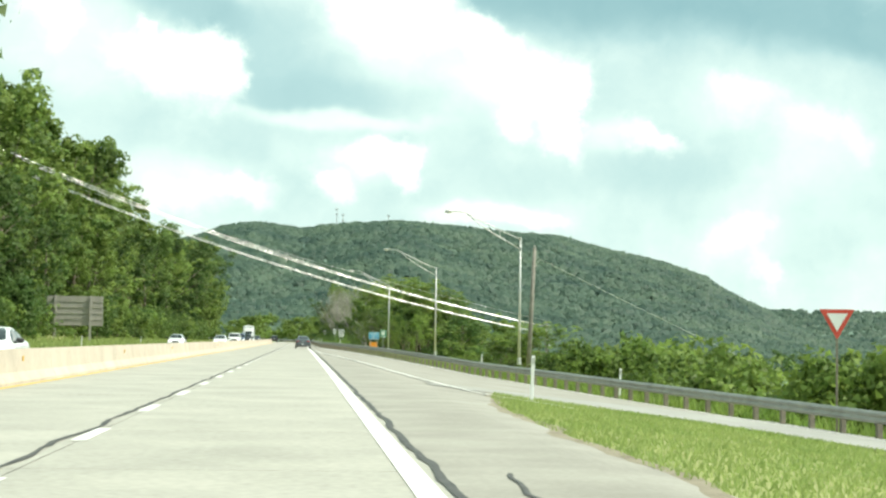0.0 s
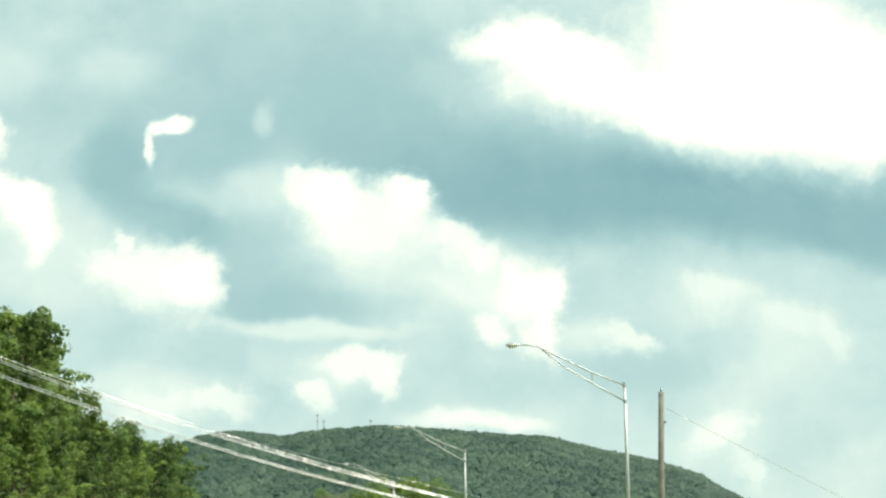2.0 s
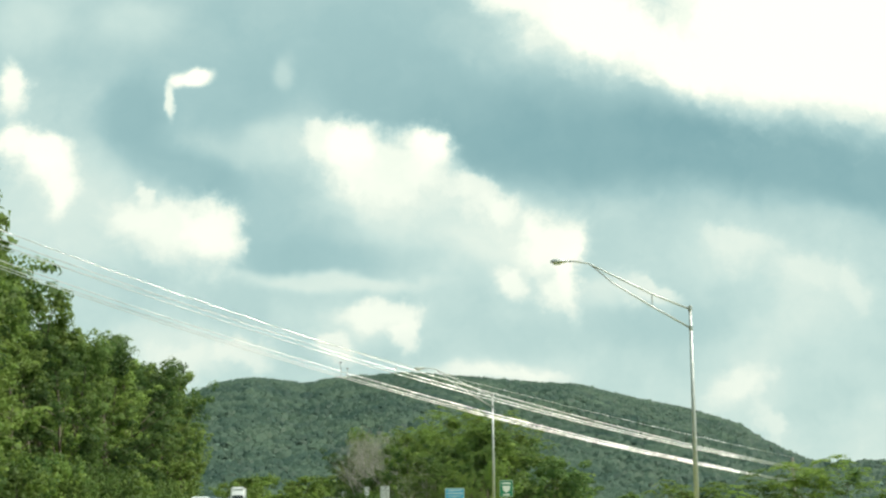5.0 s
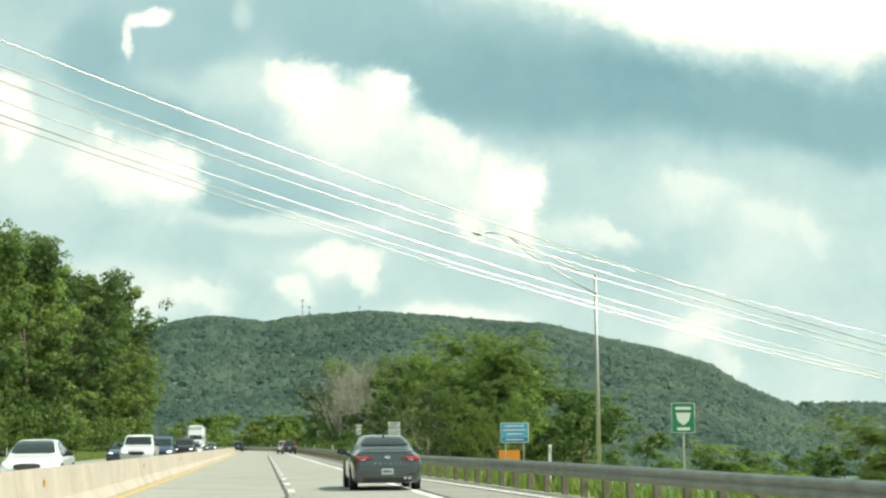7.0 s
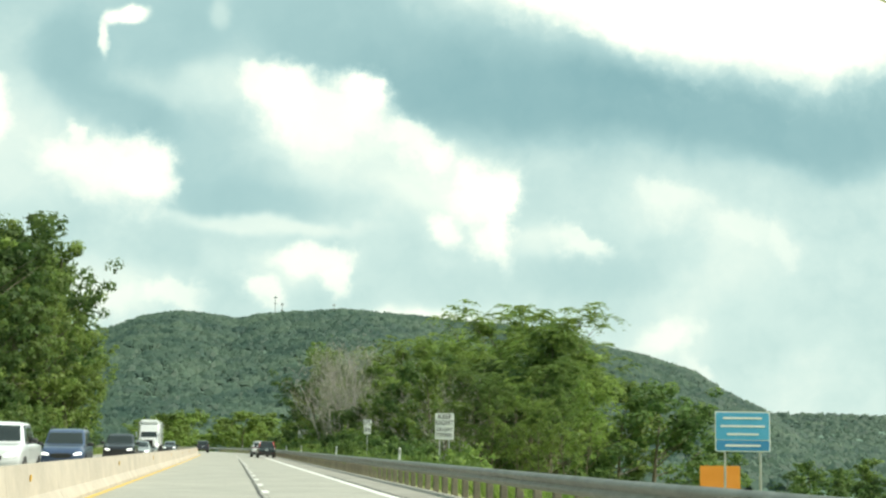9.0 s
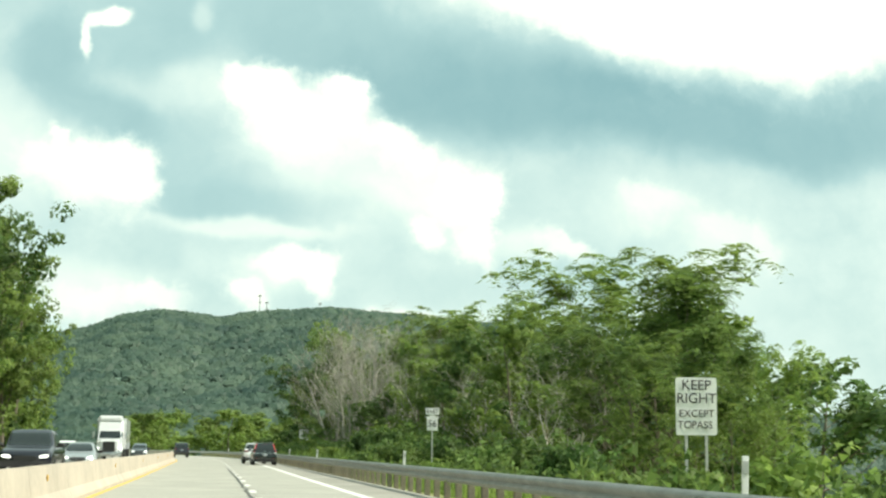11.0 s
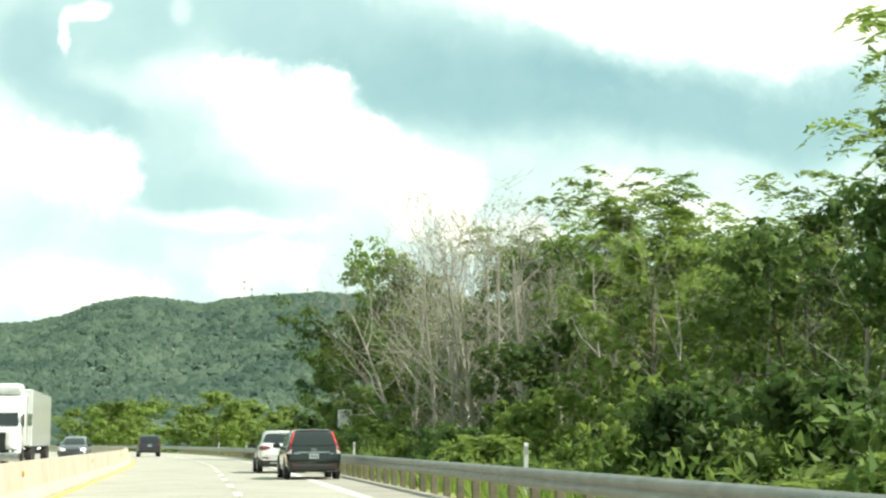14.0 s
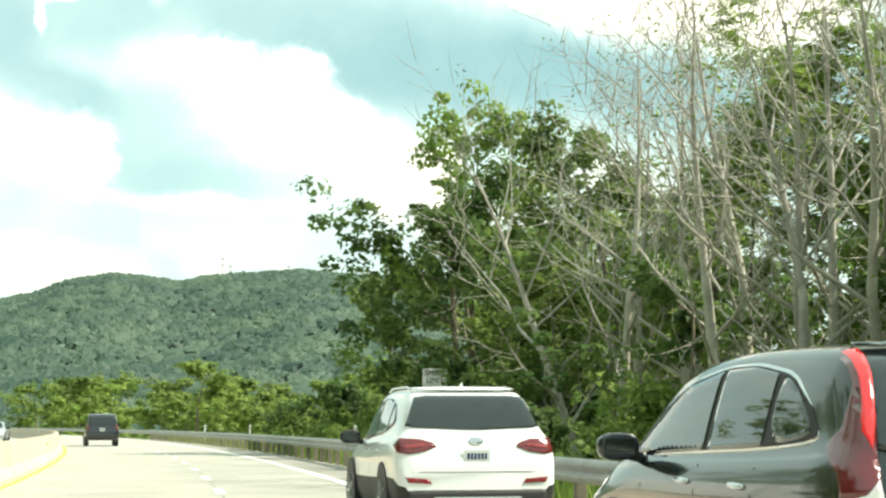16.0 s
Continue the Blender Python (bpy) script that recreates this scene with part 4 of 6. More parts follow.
for k, (h, sp, low, mat) in enumerate(((14, 4.6, 0.46, LEAF_LIGHT), (13, 5.2, 0.36, LEAF), (12, 4.4, 0.42, LEAF_LIGHT), (15, 4.2, 0.34, LEAF))):
    limbs, ends = grow(rng, h, 0.19, low, sp, (12, 4, 2), 0.75, 0.3, 0.13, 1 + (k == 1), (0.3, 0.5))
    SUMAC.append((("trunk", wood_mesh("sumac_trunk", limbs, BARK, 0.0)), ("crown", frond_mesh("sumac_crown", rng, [e for q, e in enumerate(ends) if q % 2 == 0 or rng.random() < 0.25], 6, 0.95, mat, 6))))
SEEDLINGS = []
for h, sp in ((2.2, 0.9), (1.7, 1.1)):
    limbs, ends = grow(rng, h, 0.035, 0.3, sp, (6, 2), 0.9, 0.3, 0.12, 3)
    SEEDLINGS.append((("stem", wood_mesh("seedling_stem", limbs, BARK, 0.0)), ("foliage", frond_mesh("seedling_fronds", rng, ends, 4, 0.75, LEAF_LIGHT, 7))))
BARE = []
for k, (h, sp) in enumerate(((12.5, 3.6), (11.5, 4.0), (13.0, 3.2))):
    limbs, ends = grow(rng, h, 0.17, 0.16, sp, (13, 5, 3), 1.0, 0.3, 0.12, 1 + (k == 1), (0.4, 0.7))
    some = [e for e in ends if rng.random() < 0.07]
    BARE.append((("trunk", wood_mesh("bare_trunk", limbs, DEAD_BARK, 0.0)), ("sparse_leaves", leaf_mesh("bare_leaves", rng, some, 7, 0.2, 0.14, LEAF_LIGHT))))


FOREST_H, SUMAC_H, BARE_H, BUSH_H = ([tall(q)[0] for q in kind] for kind in (FOREST, SUMAC, BARE, BUSHES))


def base_at(x, y):
    return land(x, y) - 0.1


# the wooded slope beyond the opposite carriageway
top_line = ((60, 110, 190, 250, 291, 350, 381, 405, 430), (31, 31.5, 31, 29.5, 26.5, 23, 21.5, 18, 11))
i = 0
for row, (off, share, step) in enumerate(((8.0, 0.55, 7.0), (12.5, 1.0, 7.5), (21, 0.95, 9.0))):
    y = 96.0 + 3 * row
    while y < 413 - 6 * row:
        x = x_far_edge(y) - 2 - off - along(y, (150, 290, 380, 412), (2.5, 0.0, -5.0, -7.5)) + rng.normal(0, 1.0)
        z = base_at(x, y)
        share = share if row else along(y, (250, 350), (0.55, 1.0))
        want = along(y, *top_line) * share * rng.uniform(0.88, 1.06) - (z if row < 2 else 0.35 * z)
        j = int(rng.integers(0, 5))
        h = FOREST_H[j]
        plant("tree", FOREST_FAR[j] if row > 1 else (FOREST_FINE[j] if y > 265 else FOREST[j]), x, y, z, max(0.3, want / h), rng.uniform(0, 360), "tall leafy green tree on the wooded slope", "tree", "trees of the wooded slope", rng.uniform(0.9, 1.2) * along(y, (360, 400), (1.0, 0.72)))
        y += step * rng.uniform(0.8, 1.25)
y = 100.0
while y < 440:
    x = x_far_edge(y) - 7.0 - rng.uniform(0, 2.5) + along(y, (180, 330), (0, 3))
    plant("bush", BUSHES[int(rng.integers(0, 3))], x, y, base_at(x, y), rng.uniform(0.7, 1.3), rng.uniform(0, 360), "dense green bush at the foot of the wooded slope", "bush", "bushes along the wooded slope")
    y += rng.uniform(4.0, 7.0)

# woods on the near side
for x, y, top, j, sx in ((24.6, 342, 15.2, 0, 1.15), (18.6, 337.5, 11.8, 0, 0.82), (19.2, 370.5, 13.7, 0, 1.05), (25.3, 325, 13.6, 0, 1.1), (22.0, 319, 11.6, 3, 1.2), (24.5, 389, 15.2, 0, 1.0), (28.5, 381, 15.6, 2, 1.0), (20.0, 323, 8.0, 1, 0.9), (19.0, 306, 6.8, 2, 0.7), (22.5, 313, 8.4, 3, 0.9), (21.5, 331, 10.2, 0, 0.9), (17.0, 354, 9.0, 2, 1.0), (21, 358, 9.6, 1, 1.0), (25, 372, 11.2, 3, 1.1),
                         (17, 388, 13.5, 0, 1.0)) + ((19, 400, 13.5, 3, 1.0), (24, 390, 14.5, 1, 1.1), (31, 352, 13, 0, 1.1), (17.5, 291, 4.6, 2, 0.7), (20.5, 296, 6.2, 3, 0.6), (23.5, 303, 6.4, 0, 0.6), (16.5, 364, 10.5, 2, 0.9), (16, 300, 7.0, 1, 0.9)):
    z = base_at(x, y)
    h = SUMAC_H[j]
    plant("tree", SUMAC[j], x, y, z, (top - z) / h, rng.uniform(0, 360), "slender green tree with long feathered leaves", "tree", "trees beside the road", sx)
for x, y, top, j, kind, sx in ((10.5, 411.5, 15.6, 2, FOREST_FINE, 0.9), (13.5, 398, 12.5, 1, FOREST_FINE, 1.1), (15, 406, 11, 2, FOREST_FINE, 1.2), (14.5, 318, 8.0, 3, FOREST, 1.0), (13.5, 340, 6.8, 1, FOREST, 1.2), (16.5, 378, 11.0, 1, FOREST, 1.2), (14.5, 391, 10.0, 2, FOREST_FINE, 1.2), (11.5, 402, 8.6, 1, FOREST_FINE, 1.3), (12.5, 419, 11.0, 4, FOREST_FINE, 1.2), (9.0, 421, 8.6, 0, FOREST_FINE, 1.3), (10.2, 410.5, 12.2, 4, FOREST_FINE, 1.15), (15.5, 425, 10, 0, FOREST, 1.3)) + (
                               (13.2, 352, 8.0, 0, FOREST, 1.1), (15.0, 332, 8.6, 4, FOREST, 1.0), (17, 346, 8.2, 1, FOREST, 1.3), (19, 363, 9.0, 2, FOREST, 1.3), (17.5, 312, 7.0, 4, FOREST, 1.2), (17.5, 325, 8.8, 1, FOREST, 1.2), (13.0, 331, 5.0, 3, FOREST, 1.3), (12.2, 361, 6.0, 4, FOREST, 1.3), (11.6, 371, 5.5, 1, FOREST, 1.4), (10.6, 383, 5.5, 4, FOREST, 1.4), (10.0, 394, 6.0, 0, FOREST, 1.4), (13.8, 308, 4.6, 0, FOREST, 1.3)):
    z = base_at(x, y)
    plant("tree", kind[j], x, y, z, (top - z) / FOREST_H[j], rng.uniform(0, 360), "bushy green tree in the roadside thicket", "tree", "trees beside the road", sx)
for x, y, top, j in ((10.4, 379, 13.3, 0), (11.8, 374, 13.5, 1), (9.8, 386, 12.7, 2), (12.6, 383, 14.7, 0), (11.2, 391, 13.3, 1), (13.4, 372, 13.2, 2), (14.2, 379, 14.1, 0), (12.4, 366, 12.1, 1), (11.0, 369, 11.2, 2), (12.8, 356, 9.2, 2), (14.6, 346, 8.2, 1), (13.6, 322, 6.6, 0), (15.5, 312, 7.1, 2),
                     (10.0, 374, 11.3, 0), (12.0, 378, 14.1, 1), (13.0, 389, 14.2, 1), (12.6, 361, 9.1, 0), (13.6, 336, 7.1, 2), (15.0, 327, 8.1, 1), (14.4, 304, 6.1, 1)):
    z = base_at(x, y)
    plant("bare_tree", BARE[j], x, y, z, (top - z) / BARE_H[j], rng.uniform(0, 360), "dead grey tree with bare branching twigs", "tree", "dead trees beside the road", 1.0)
for k in range(64):
    y = rng.uniform(250, 440)
    x = x_rail(y) + 2.4 + abs(rng.normal(0, 3.5))
    if y < 302 and x > x_rail(y) + 6:
        continue
    plant("bush", BUSHES[int(rng.integers(0, 3))], x, y, base_at(x, y), rng.uniform(0.35, 0.7) * along(x - x_rail(y), (2, 4, 8), (0.6, 1.0, 1.6)), rng.uniform(0, 360), "leafy green bush in the roadside thicket", "bush", "bushes of the roadside thicket")
for x, y, top in ((34, 325, 7), (36, 345, 8), (26.5, 329, 10.5), (24.5, 323, 9.5), (33, 365, 11), (28, 382, 11), (23, 398, 12), (27, 408, 12), (20, 414, 12), (24, 424, 11), (19, 432, 10), (17, 442, 9), (31, 395, 12), (38, 380, 12), (22, 385, 10), (20, 372, 9), (24, 360, 8.5), (28, 338, 9)):
    z = base_at(x, y)
    j = int(rng.integers(0, 5))
    plant("tree", FOREST[j], x, y, z, (top - z) / FOREST_H[j], rng.uniform(0, 360), "dense dark green tree behind the roadside trees", "tree", "trees behind the roadside", 1.4)
for k in range(15):
    y = 268 + 5.4 * k + rng.uniform(-1, 1)
    x = x_rail(y) + rng.uniform(1.6, 5.0)
    plant("bush", SEEDLINGS[k % 2], x, y, base_at(x, y), rng.uniform(0.5, 0.85), rng.uniform(0, 360), "fresh green sumac seedling with feathered leaves by the guardrail", "bush", "seedlings by the guardrail")
# bushes below the ramp
for x, y, top in ((19.5, 84, 1.1), (21, 90, 1.6), (18.5, 96, 1.4), (22, 79, 0.5), (24, 86, 1.1), (20.5, 101, 1.6), (17.2, 104, 1.0), (26, 95, 1.4), (23, 71, -0.2), (21.6, 63, 1.0), (23.0, 61, 1.1), (18.0, 76, 0.0), (17.6, 90, 0.9), (19.6, 92, 1.3), (22.6, 97, 1.5), (20.2, 79, 0.4), (22.2, 66.5, 0.3)):
    z = base_at(x, y)
    j = (0, 0, 1)[int(rng.integers(0, 3))]
    plant("bush", BUSHES[j], x, y, z, (top - z) / BUSH_H[j], rng.uniform(0, 360), "rounded bright green bush below the ramp", "bush", "bushes below the ramp", 0.95)
for x, y, top in ((33, 205, 3.6), (31, 212, 2.8), (30, 225, 2.5), (36, 230, 2.0), (27, 238, 2.0)):
    z = base_at(x, y)
    plant("tree", SUMAC[int(rng.integers(0, 4))], x, y, z, (top - z) / 15.5, rng.uniform(0, 360), "young green tree below the embankment", "tree", "trees below the embankment", 1.3)
# trees down in the valley
for k in range(46):
    y = rng.uniform(300, 560)
    x = rng.uniform(44, 60 + 0.3 * y)
    z = base_at(x, y)
    j = int(rng.integers(0, 5))
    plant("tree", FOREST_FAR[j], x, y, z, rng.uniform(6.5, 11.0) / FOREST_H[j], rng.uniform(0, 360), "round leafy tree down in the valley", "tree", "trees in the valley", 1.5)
# trees where the road bends away
for k in range(70):
    y = rng.uniform(470, 690)
    x = x_rail(min(y, 620)) + 5 + rng.uniform(0, 1) ** 1.3 * 75 if k % 5 else x_far_edge(min(y, 600)) - 8 - rng.uniform(0, 40)
    z = base_at(x, y)
    top = rng.uniform(3.8, 9.0) + (3.0 if y > 600 else 0) + (2 if k % 5 == 0 else 0)
    j = int(rng.integers(0, 5))
    j = (0, 2, 3, 3, 0)[j]
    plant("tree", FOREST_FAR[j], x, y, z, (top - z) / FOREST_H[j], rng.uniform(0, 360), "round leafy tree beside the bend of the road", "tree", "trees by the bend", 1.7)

# ---- woods of the far hill: too many to count ----
def far_woods():
    """Uneven round crowns all over the hill."""
    r2 = np.random.default_rng(5)
    xs, ys = [], []
    for y0, y1, n in ((600, 760, 2400), (760, 1000, 5200), (1000, 1400, 10500), (1400, 1720, 12500)):
        y = r2.uniform(y0, y1, n)
        xs.append(r2.uniform(-0.17, 0.5, n) * y)
        ys.append(y)
    y = r2.uniform(2500, 3250, 4600)
    xs.append(r2.uniform(0.12, 0.56, 4600) * y)
    ys.append(y)
    xs, ys = np.concatenate(xs), np.concatenate(ys)
    keep = (ys > 700) | (xs > 70)
    xs, ys = xs[keep], ys[keep]
    zs = np.array([land(a, b) for a, b in zip(xs, ys)])
    n = len(xs)
    # each crown: a dome of loose sprays of leaves
    k = 13
    rad = np.repeat(1.8 * np.exp(r2.uniform(0, 0.95, n)) * (1 + 0.8 * (ys > 2400)), k)
    out = unit(r2.normal(0, 1, (n * k, 3)) * np.array((1, 1, 0.7)) + np.array((0, -0.15, 0.45)))
    mid = np.repeat(np.stack((xs, ys, zs + 1.0), -1), k, 0) + out * rad[:, None] * np.stack((np.ones(n * k), np.ones(n * k), np.repeat(np.where((ys > 1570) & (ys < 1700), 1.0, 0.5), k)), -1) * r2.uniform(0.75, 1.05, (n * k, 1))
    face = unit(out + r2.normal(0, 0.25, (n * k, 3)) + np.array((0.1, -0.5, 0.4)))
    a = unit(np.cross(face, r2.normal(0, 1, (n * k, 3))))
    b = np.cross(face, a)
    size = (rad * r2.uniform(0.7, 1.1, n * k))[:, None]
    v = np.stack((mid + a * size, mid - a * size * 0.6 + b * size * 0.8, mid - a * size * 0.5 - b * size * 0.85), 1).reshape(-1, 3)
    # the crowns carry the haze in their leaf colour
    me = quick_mesh("far_woods", v, np.arange(3 * n * k).reshape(-1, 3), LEAF_FAR_HAZED)
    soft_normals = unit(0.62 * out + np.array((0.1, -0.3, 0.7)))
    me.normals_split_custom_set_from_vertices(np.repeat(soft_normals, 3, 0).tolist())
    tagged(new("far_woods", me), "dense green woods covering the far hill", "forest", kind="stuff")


far_woods()
# masts on the ridge
for x, y, h in ((41.0, 1640, 22), (47.5, 1645, 16), (95, 1640, 12)):
    z = land(x, y)
    s = thing("mast", pose(x, y, z), "thin grey radio mast on the ridge", "mast", "masts on the ridge")
    part("shaft", tube([(0, 0, 0), (0, 0, h + 4)], [0.5, 0.35], 6), STEEL, s)
    part("antenna", box_bm(3.2, 0.5, 1.2, (0, 0, h + 2.5), 0.1), STEEL, s)
    part("antenna", box_bm(2.2, 0.5, 1.2, (0, 0, h - 3.0), 0.1), STEEL, s)

# ---- grass ----
def blades(name, spots, height, label, mat=BLADE, width=0.02):
    r3 = np.random.default_rng(11)
    n = len(spots)
    p = np.asarray(spots)
    a = r3.uniform(0, 2 * np.pi, n)
    side = np.stack((np.cos(a), np.sin(a), 0 * a), -1) * width * r3.uniform(0.6, 1.6, n)[:, None]
    lean = np.stack((r3.normal(0, 0.4, n), r3.normal(0, 0.4, n), np.ones(n)), -1) * (height * r3.uniform(0.4, 1.3, n))[:, None]
    v = np.stack((p - side, p + side, p + side * 0.3 + lean, p - side * 0.3 + lean), 1).reshape(-1, 3)
    me = quick_mesh(name, v, np.arange(4 * n).reshape(-1, 4), mat)
    return tagged(new(name, me), label, "grass", kind="stuff")


spots = []
while len(spots) < 42000:
    y = rng.uniform(8, 47)
    lo, hi = (along(y, (20, 30, 40, 44), (3.75, 4.0, 5.0, 5.6)), x_ramp(y))
    if hi <= lo + 0.05:
        continue
    x = rng.uniform(lo, hi)
    if rng.random() > (hi - lo) / 12 + 0.15:
        continue
    spots.append((x, y, fall(x, y) - 0.02))
blades("gore_grass", spots, 0.075, "short mown grass between the highway and the ramp", width=0.012)
spots = []
while len(spots) < 30000:
    y = rng.uniform(15, 470)
    x = x_rail(y) + 0.35 + abs(rng.normal(0, 1.4))
    spots.append((x, y, land(x, y) - 0.03))
blades("verge_grass", spots, 0.45, "tall weeds and grass behind the guardrail", LEAF_LIGHT, 0.03)
spots = []
while len(spots) < 30000:
    y = rng.uniform(90, 480)
    x = x_far_edge(y) - 0.6 - abs(rng.normal(0, 3.0))
    spots.append((x, y, land(x, y) - 0.03))
blades("slope_grass", spots, 0.55, "tall grass along the opposite verge", width=0.05)


# weeds and seedlings that cover the ground under the roadside trees
n = 70000
wy_ = rng.uniform(238, 445, n)
wx_ = np.array([x_rail(v) for v in wy_]) + 1.2 + np.abs(rng.normal(0, 6.0, n))
wz_ = np.array([land(a, b) for a, b in zip(wx_, wy_)]) + rng.uniform(0, 1, n) ** 1.5 * (0.5 + 0.8 * np.array([max(0.0, noise.noise((a * 0.3, b * 0.3, 1.0)) + 0.5) for a, b in zip(wx_, wy_)]))
me = quick_mesh("undergrowth", *leaf_quads(rng, np.stack((wx_, wy_, wz_), -1), rng.normal(0, 1, (n, 3)) + np.array((0, 0, 0.6)), 0.26), LEAF)
tagged(new("undergrowth", me), "tangled green weeds under the roadside trees", "undergrowth", kind="stuff")

from mathutils.bvhtree import BVHTree

# ---- vehicles: they face +y, their tail is at y = 0 and their wheels stand on z = 0 ----
CAR_GLASS = glassy("car_glass", (0.012, 0.018, 0.018), 0.02)
TYRE = material("tyre_rubber", (0.012, 0.012, 0.012), (0.025, 0.025, 0.024), 8, 60, 0.85, 0, 0.2, 0)
RIM = painted("wheel_alloy", (0.35, 0.36, 0.36), 0.3, 0.9, 0.2)
CLADDING = material("black_plastic", (0.018, 0.018, 0.018), (0.03, 0.03, 0.03), 6, 80, 0.6, 0, 0.1, 0)
CHROME = painted("chrome", (0.6, 0.61, 0.61), 0.1, 1.0, 0.0)
TAIL_RED = lamp_lens("tail_lens", (0.12, 0.008, 0.011), 0.02)
BRAKE_RED = lamp_lens("lit_brake_lens", (0.6, 0.012, 0.016), 0.35)
DIM_RED = lamp_lens("unlit_brake_lens", (0.2, 0.012, 0.014), 0.02)
TAIL_CLEAR = painted("clear_lens", (0.5, 0.5, 0.48), 0.15, 0.1, 1.0)
HEADLIGHT = lamp_lens("headlight_lens", (0.9, 0.9, 0.85), 1.5)
PLATE = material("plate_white", (0.55, 0.6, 0.58), (0.66, 0.7, 0.68), 5, 60, 0.5, 0, 0, 0)
PLATE_BAR = material("plate_bars", (0.03, 0.05, 0.12), (0.05, 0.07, 0.15), 5, 60, 0.5, 0, 0, 0)
GREY_PAINT = painted("grey_metallic_paint", (0.085, 0.098, 0.105), 0.28, 0.6)
BLACK_PAINT = painted("dark_green_black_paint", (0.012, 0.018, 0.017), 0.18, 0.3)
WHITE_PAINT = painted("white_paint", (0.72, 0.74, 0.74), 0.3, 0.0)
NAVY_PAINT = painted("dark_navy_paint", (0.016, 0.018, 0.028), 0.3, 0.2)
BLUE_PAINT = painted("blue_paint", (0.05, 0.08, 0.16), 0.3, 0.3)
SILVER_PAINT = painted("silver_paint", (0.4, 0.42, 0.42), 0.3, 0.6)


def section(w_sill, w_mid, w_belt, w_top, z0, z_belt, z_top):
    """Half a cross-section of a car, from the middle of its floor round to the middle of its roof."""
    rise = max(z_top - z_belt, 0.0)
    return [(0, z0), (w_sill * 0.92, z0), (w_sill, z0 + 0.07), (w_mid, z0 + (z_belt - z0) * 0.45), (w_mid, z0 + (z_belt - z0) * 0.72), (w_belt, z_belt - 0.035), (w_belt - 0.03, z_belt),
            (w_belt - 0.03 + (w_top - w_belt + 0.03) * 0.48, z_belt + rise * 0.46), (w_top, z_belt + rise * 0.86), (w_top - 0.07, z_belt + rise * 0.955), (w_top * 0.6, z_belt + rise * 0.99), (0, z_belt + rise)]


def curve(x, v, xq):
    """Smooth curves through the columns of v that never overshoot."""
    h = np.diff(x)[:, None]
    d = np.diff(v, axis=0) / h
    m = np.zeros_like(v)
    same = d[:-1] * d[1:] > 0
    w1, w2 = 2 * h[1:] + h[:-1], h[1:] + 2 * h[:-1]
    with np.errstate(divide="ignore", invalid="ignore"):
        m[1:-1] = np.where(same, (w1 + w2) / (w1 / d[:-1] + w2 / d[1:]), 0.0)
    m[0], m[-1] = d[0], d[-1]
    i = np.clip(np.searchsorted(x, xq, side="right") - 1, 0, len(x) - 2)
    t = ((xq - x[i]) / (x[i + 1] - x[i]))[:, None]
    hh = (x[i + 1] - x[i])[:, None]
    return (1 + 2 * t) * (1 - t) ** 2 * v[i] + t * (1 - t) ** 2 * hh * m[i] + t * t * (3 - 2 * t) * v[i + 1] + t * t * (t - 1) * hh * m[i + 1]


def car_body(car, stations, paint, lower=None):
    """The shell lofted through stations (y, sill, mid, belt and roof half widths, floor, belt and roof heights). Returns its search tree, to lay trim and glass on it."""
    st = np.array(stations, float)
    ys = st[:, 0]
    yq = np.unique(np.concatenate([np.linspace(a, b, 5 if b - a > 0.12 else 3) for a, b in zip(ys[:-1], ys[1:])]))
    rows = curve(ys, st[:, 1:], yq)
    rings = []
    for y, q in zip(yq, rows):
        half = np.array(section(*q))
        run = np.concatenate(([0.0], np.cumsum(np.linalg.norm(np.diff(half, axis=0), axis=1) + 1e-4)))
        tq = np.concatenate([np.linspace(a, b, 4)[:-1] for a, b in zip(run[:-1], run[1:])] + [run[-1:]])
        c = curve(run, half, tq)
        rings.append([(x, y, z) for x, z in c] + [(-x, y, z) for x, z in c[-2:0:-1]])
    n, h = len(rings[0]), len(rings[0]) // 2
    verts = [v for r in rings for v in r]
    body, low = [], []
    for j in range(len(rings) - 1):
        for k in range(n):
            kk = k if k < h else n - 1 - k
            (low if lower and kk <= 8 else body).append((j * n + k, (j + 1) * n + k, (j + 1) * n + (k + 1) % n, j * n + (k + 1) % n))
    caps = [tuple(range(n)), tuple((len(rings) - 1) * n + k for k in range(n))[::-1]]
    tree = BVHTree.FromPolygons(verts, body + low + caps)
    for name, faces, mat, label in (("body", body + caps, paint, ""), ("lower_cladding", low, lower, "black plastic lower cladding")):
        if faces:
            used = sorted({i for q in faces for i in q})
            index = {v: i for i, v in enumerate(used)}
            part(name, ([verts[i] for i in used], [tuple(index[i] for i in q) for q in faces]), mat, car, label, True)
    return tree


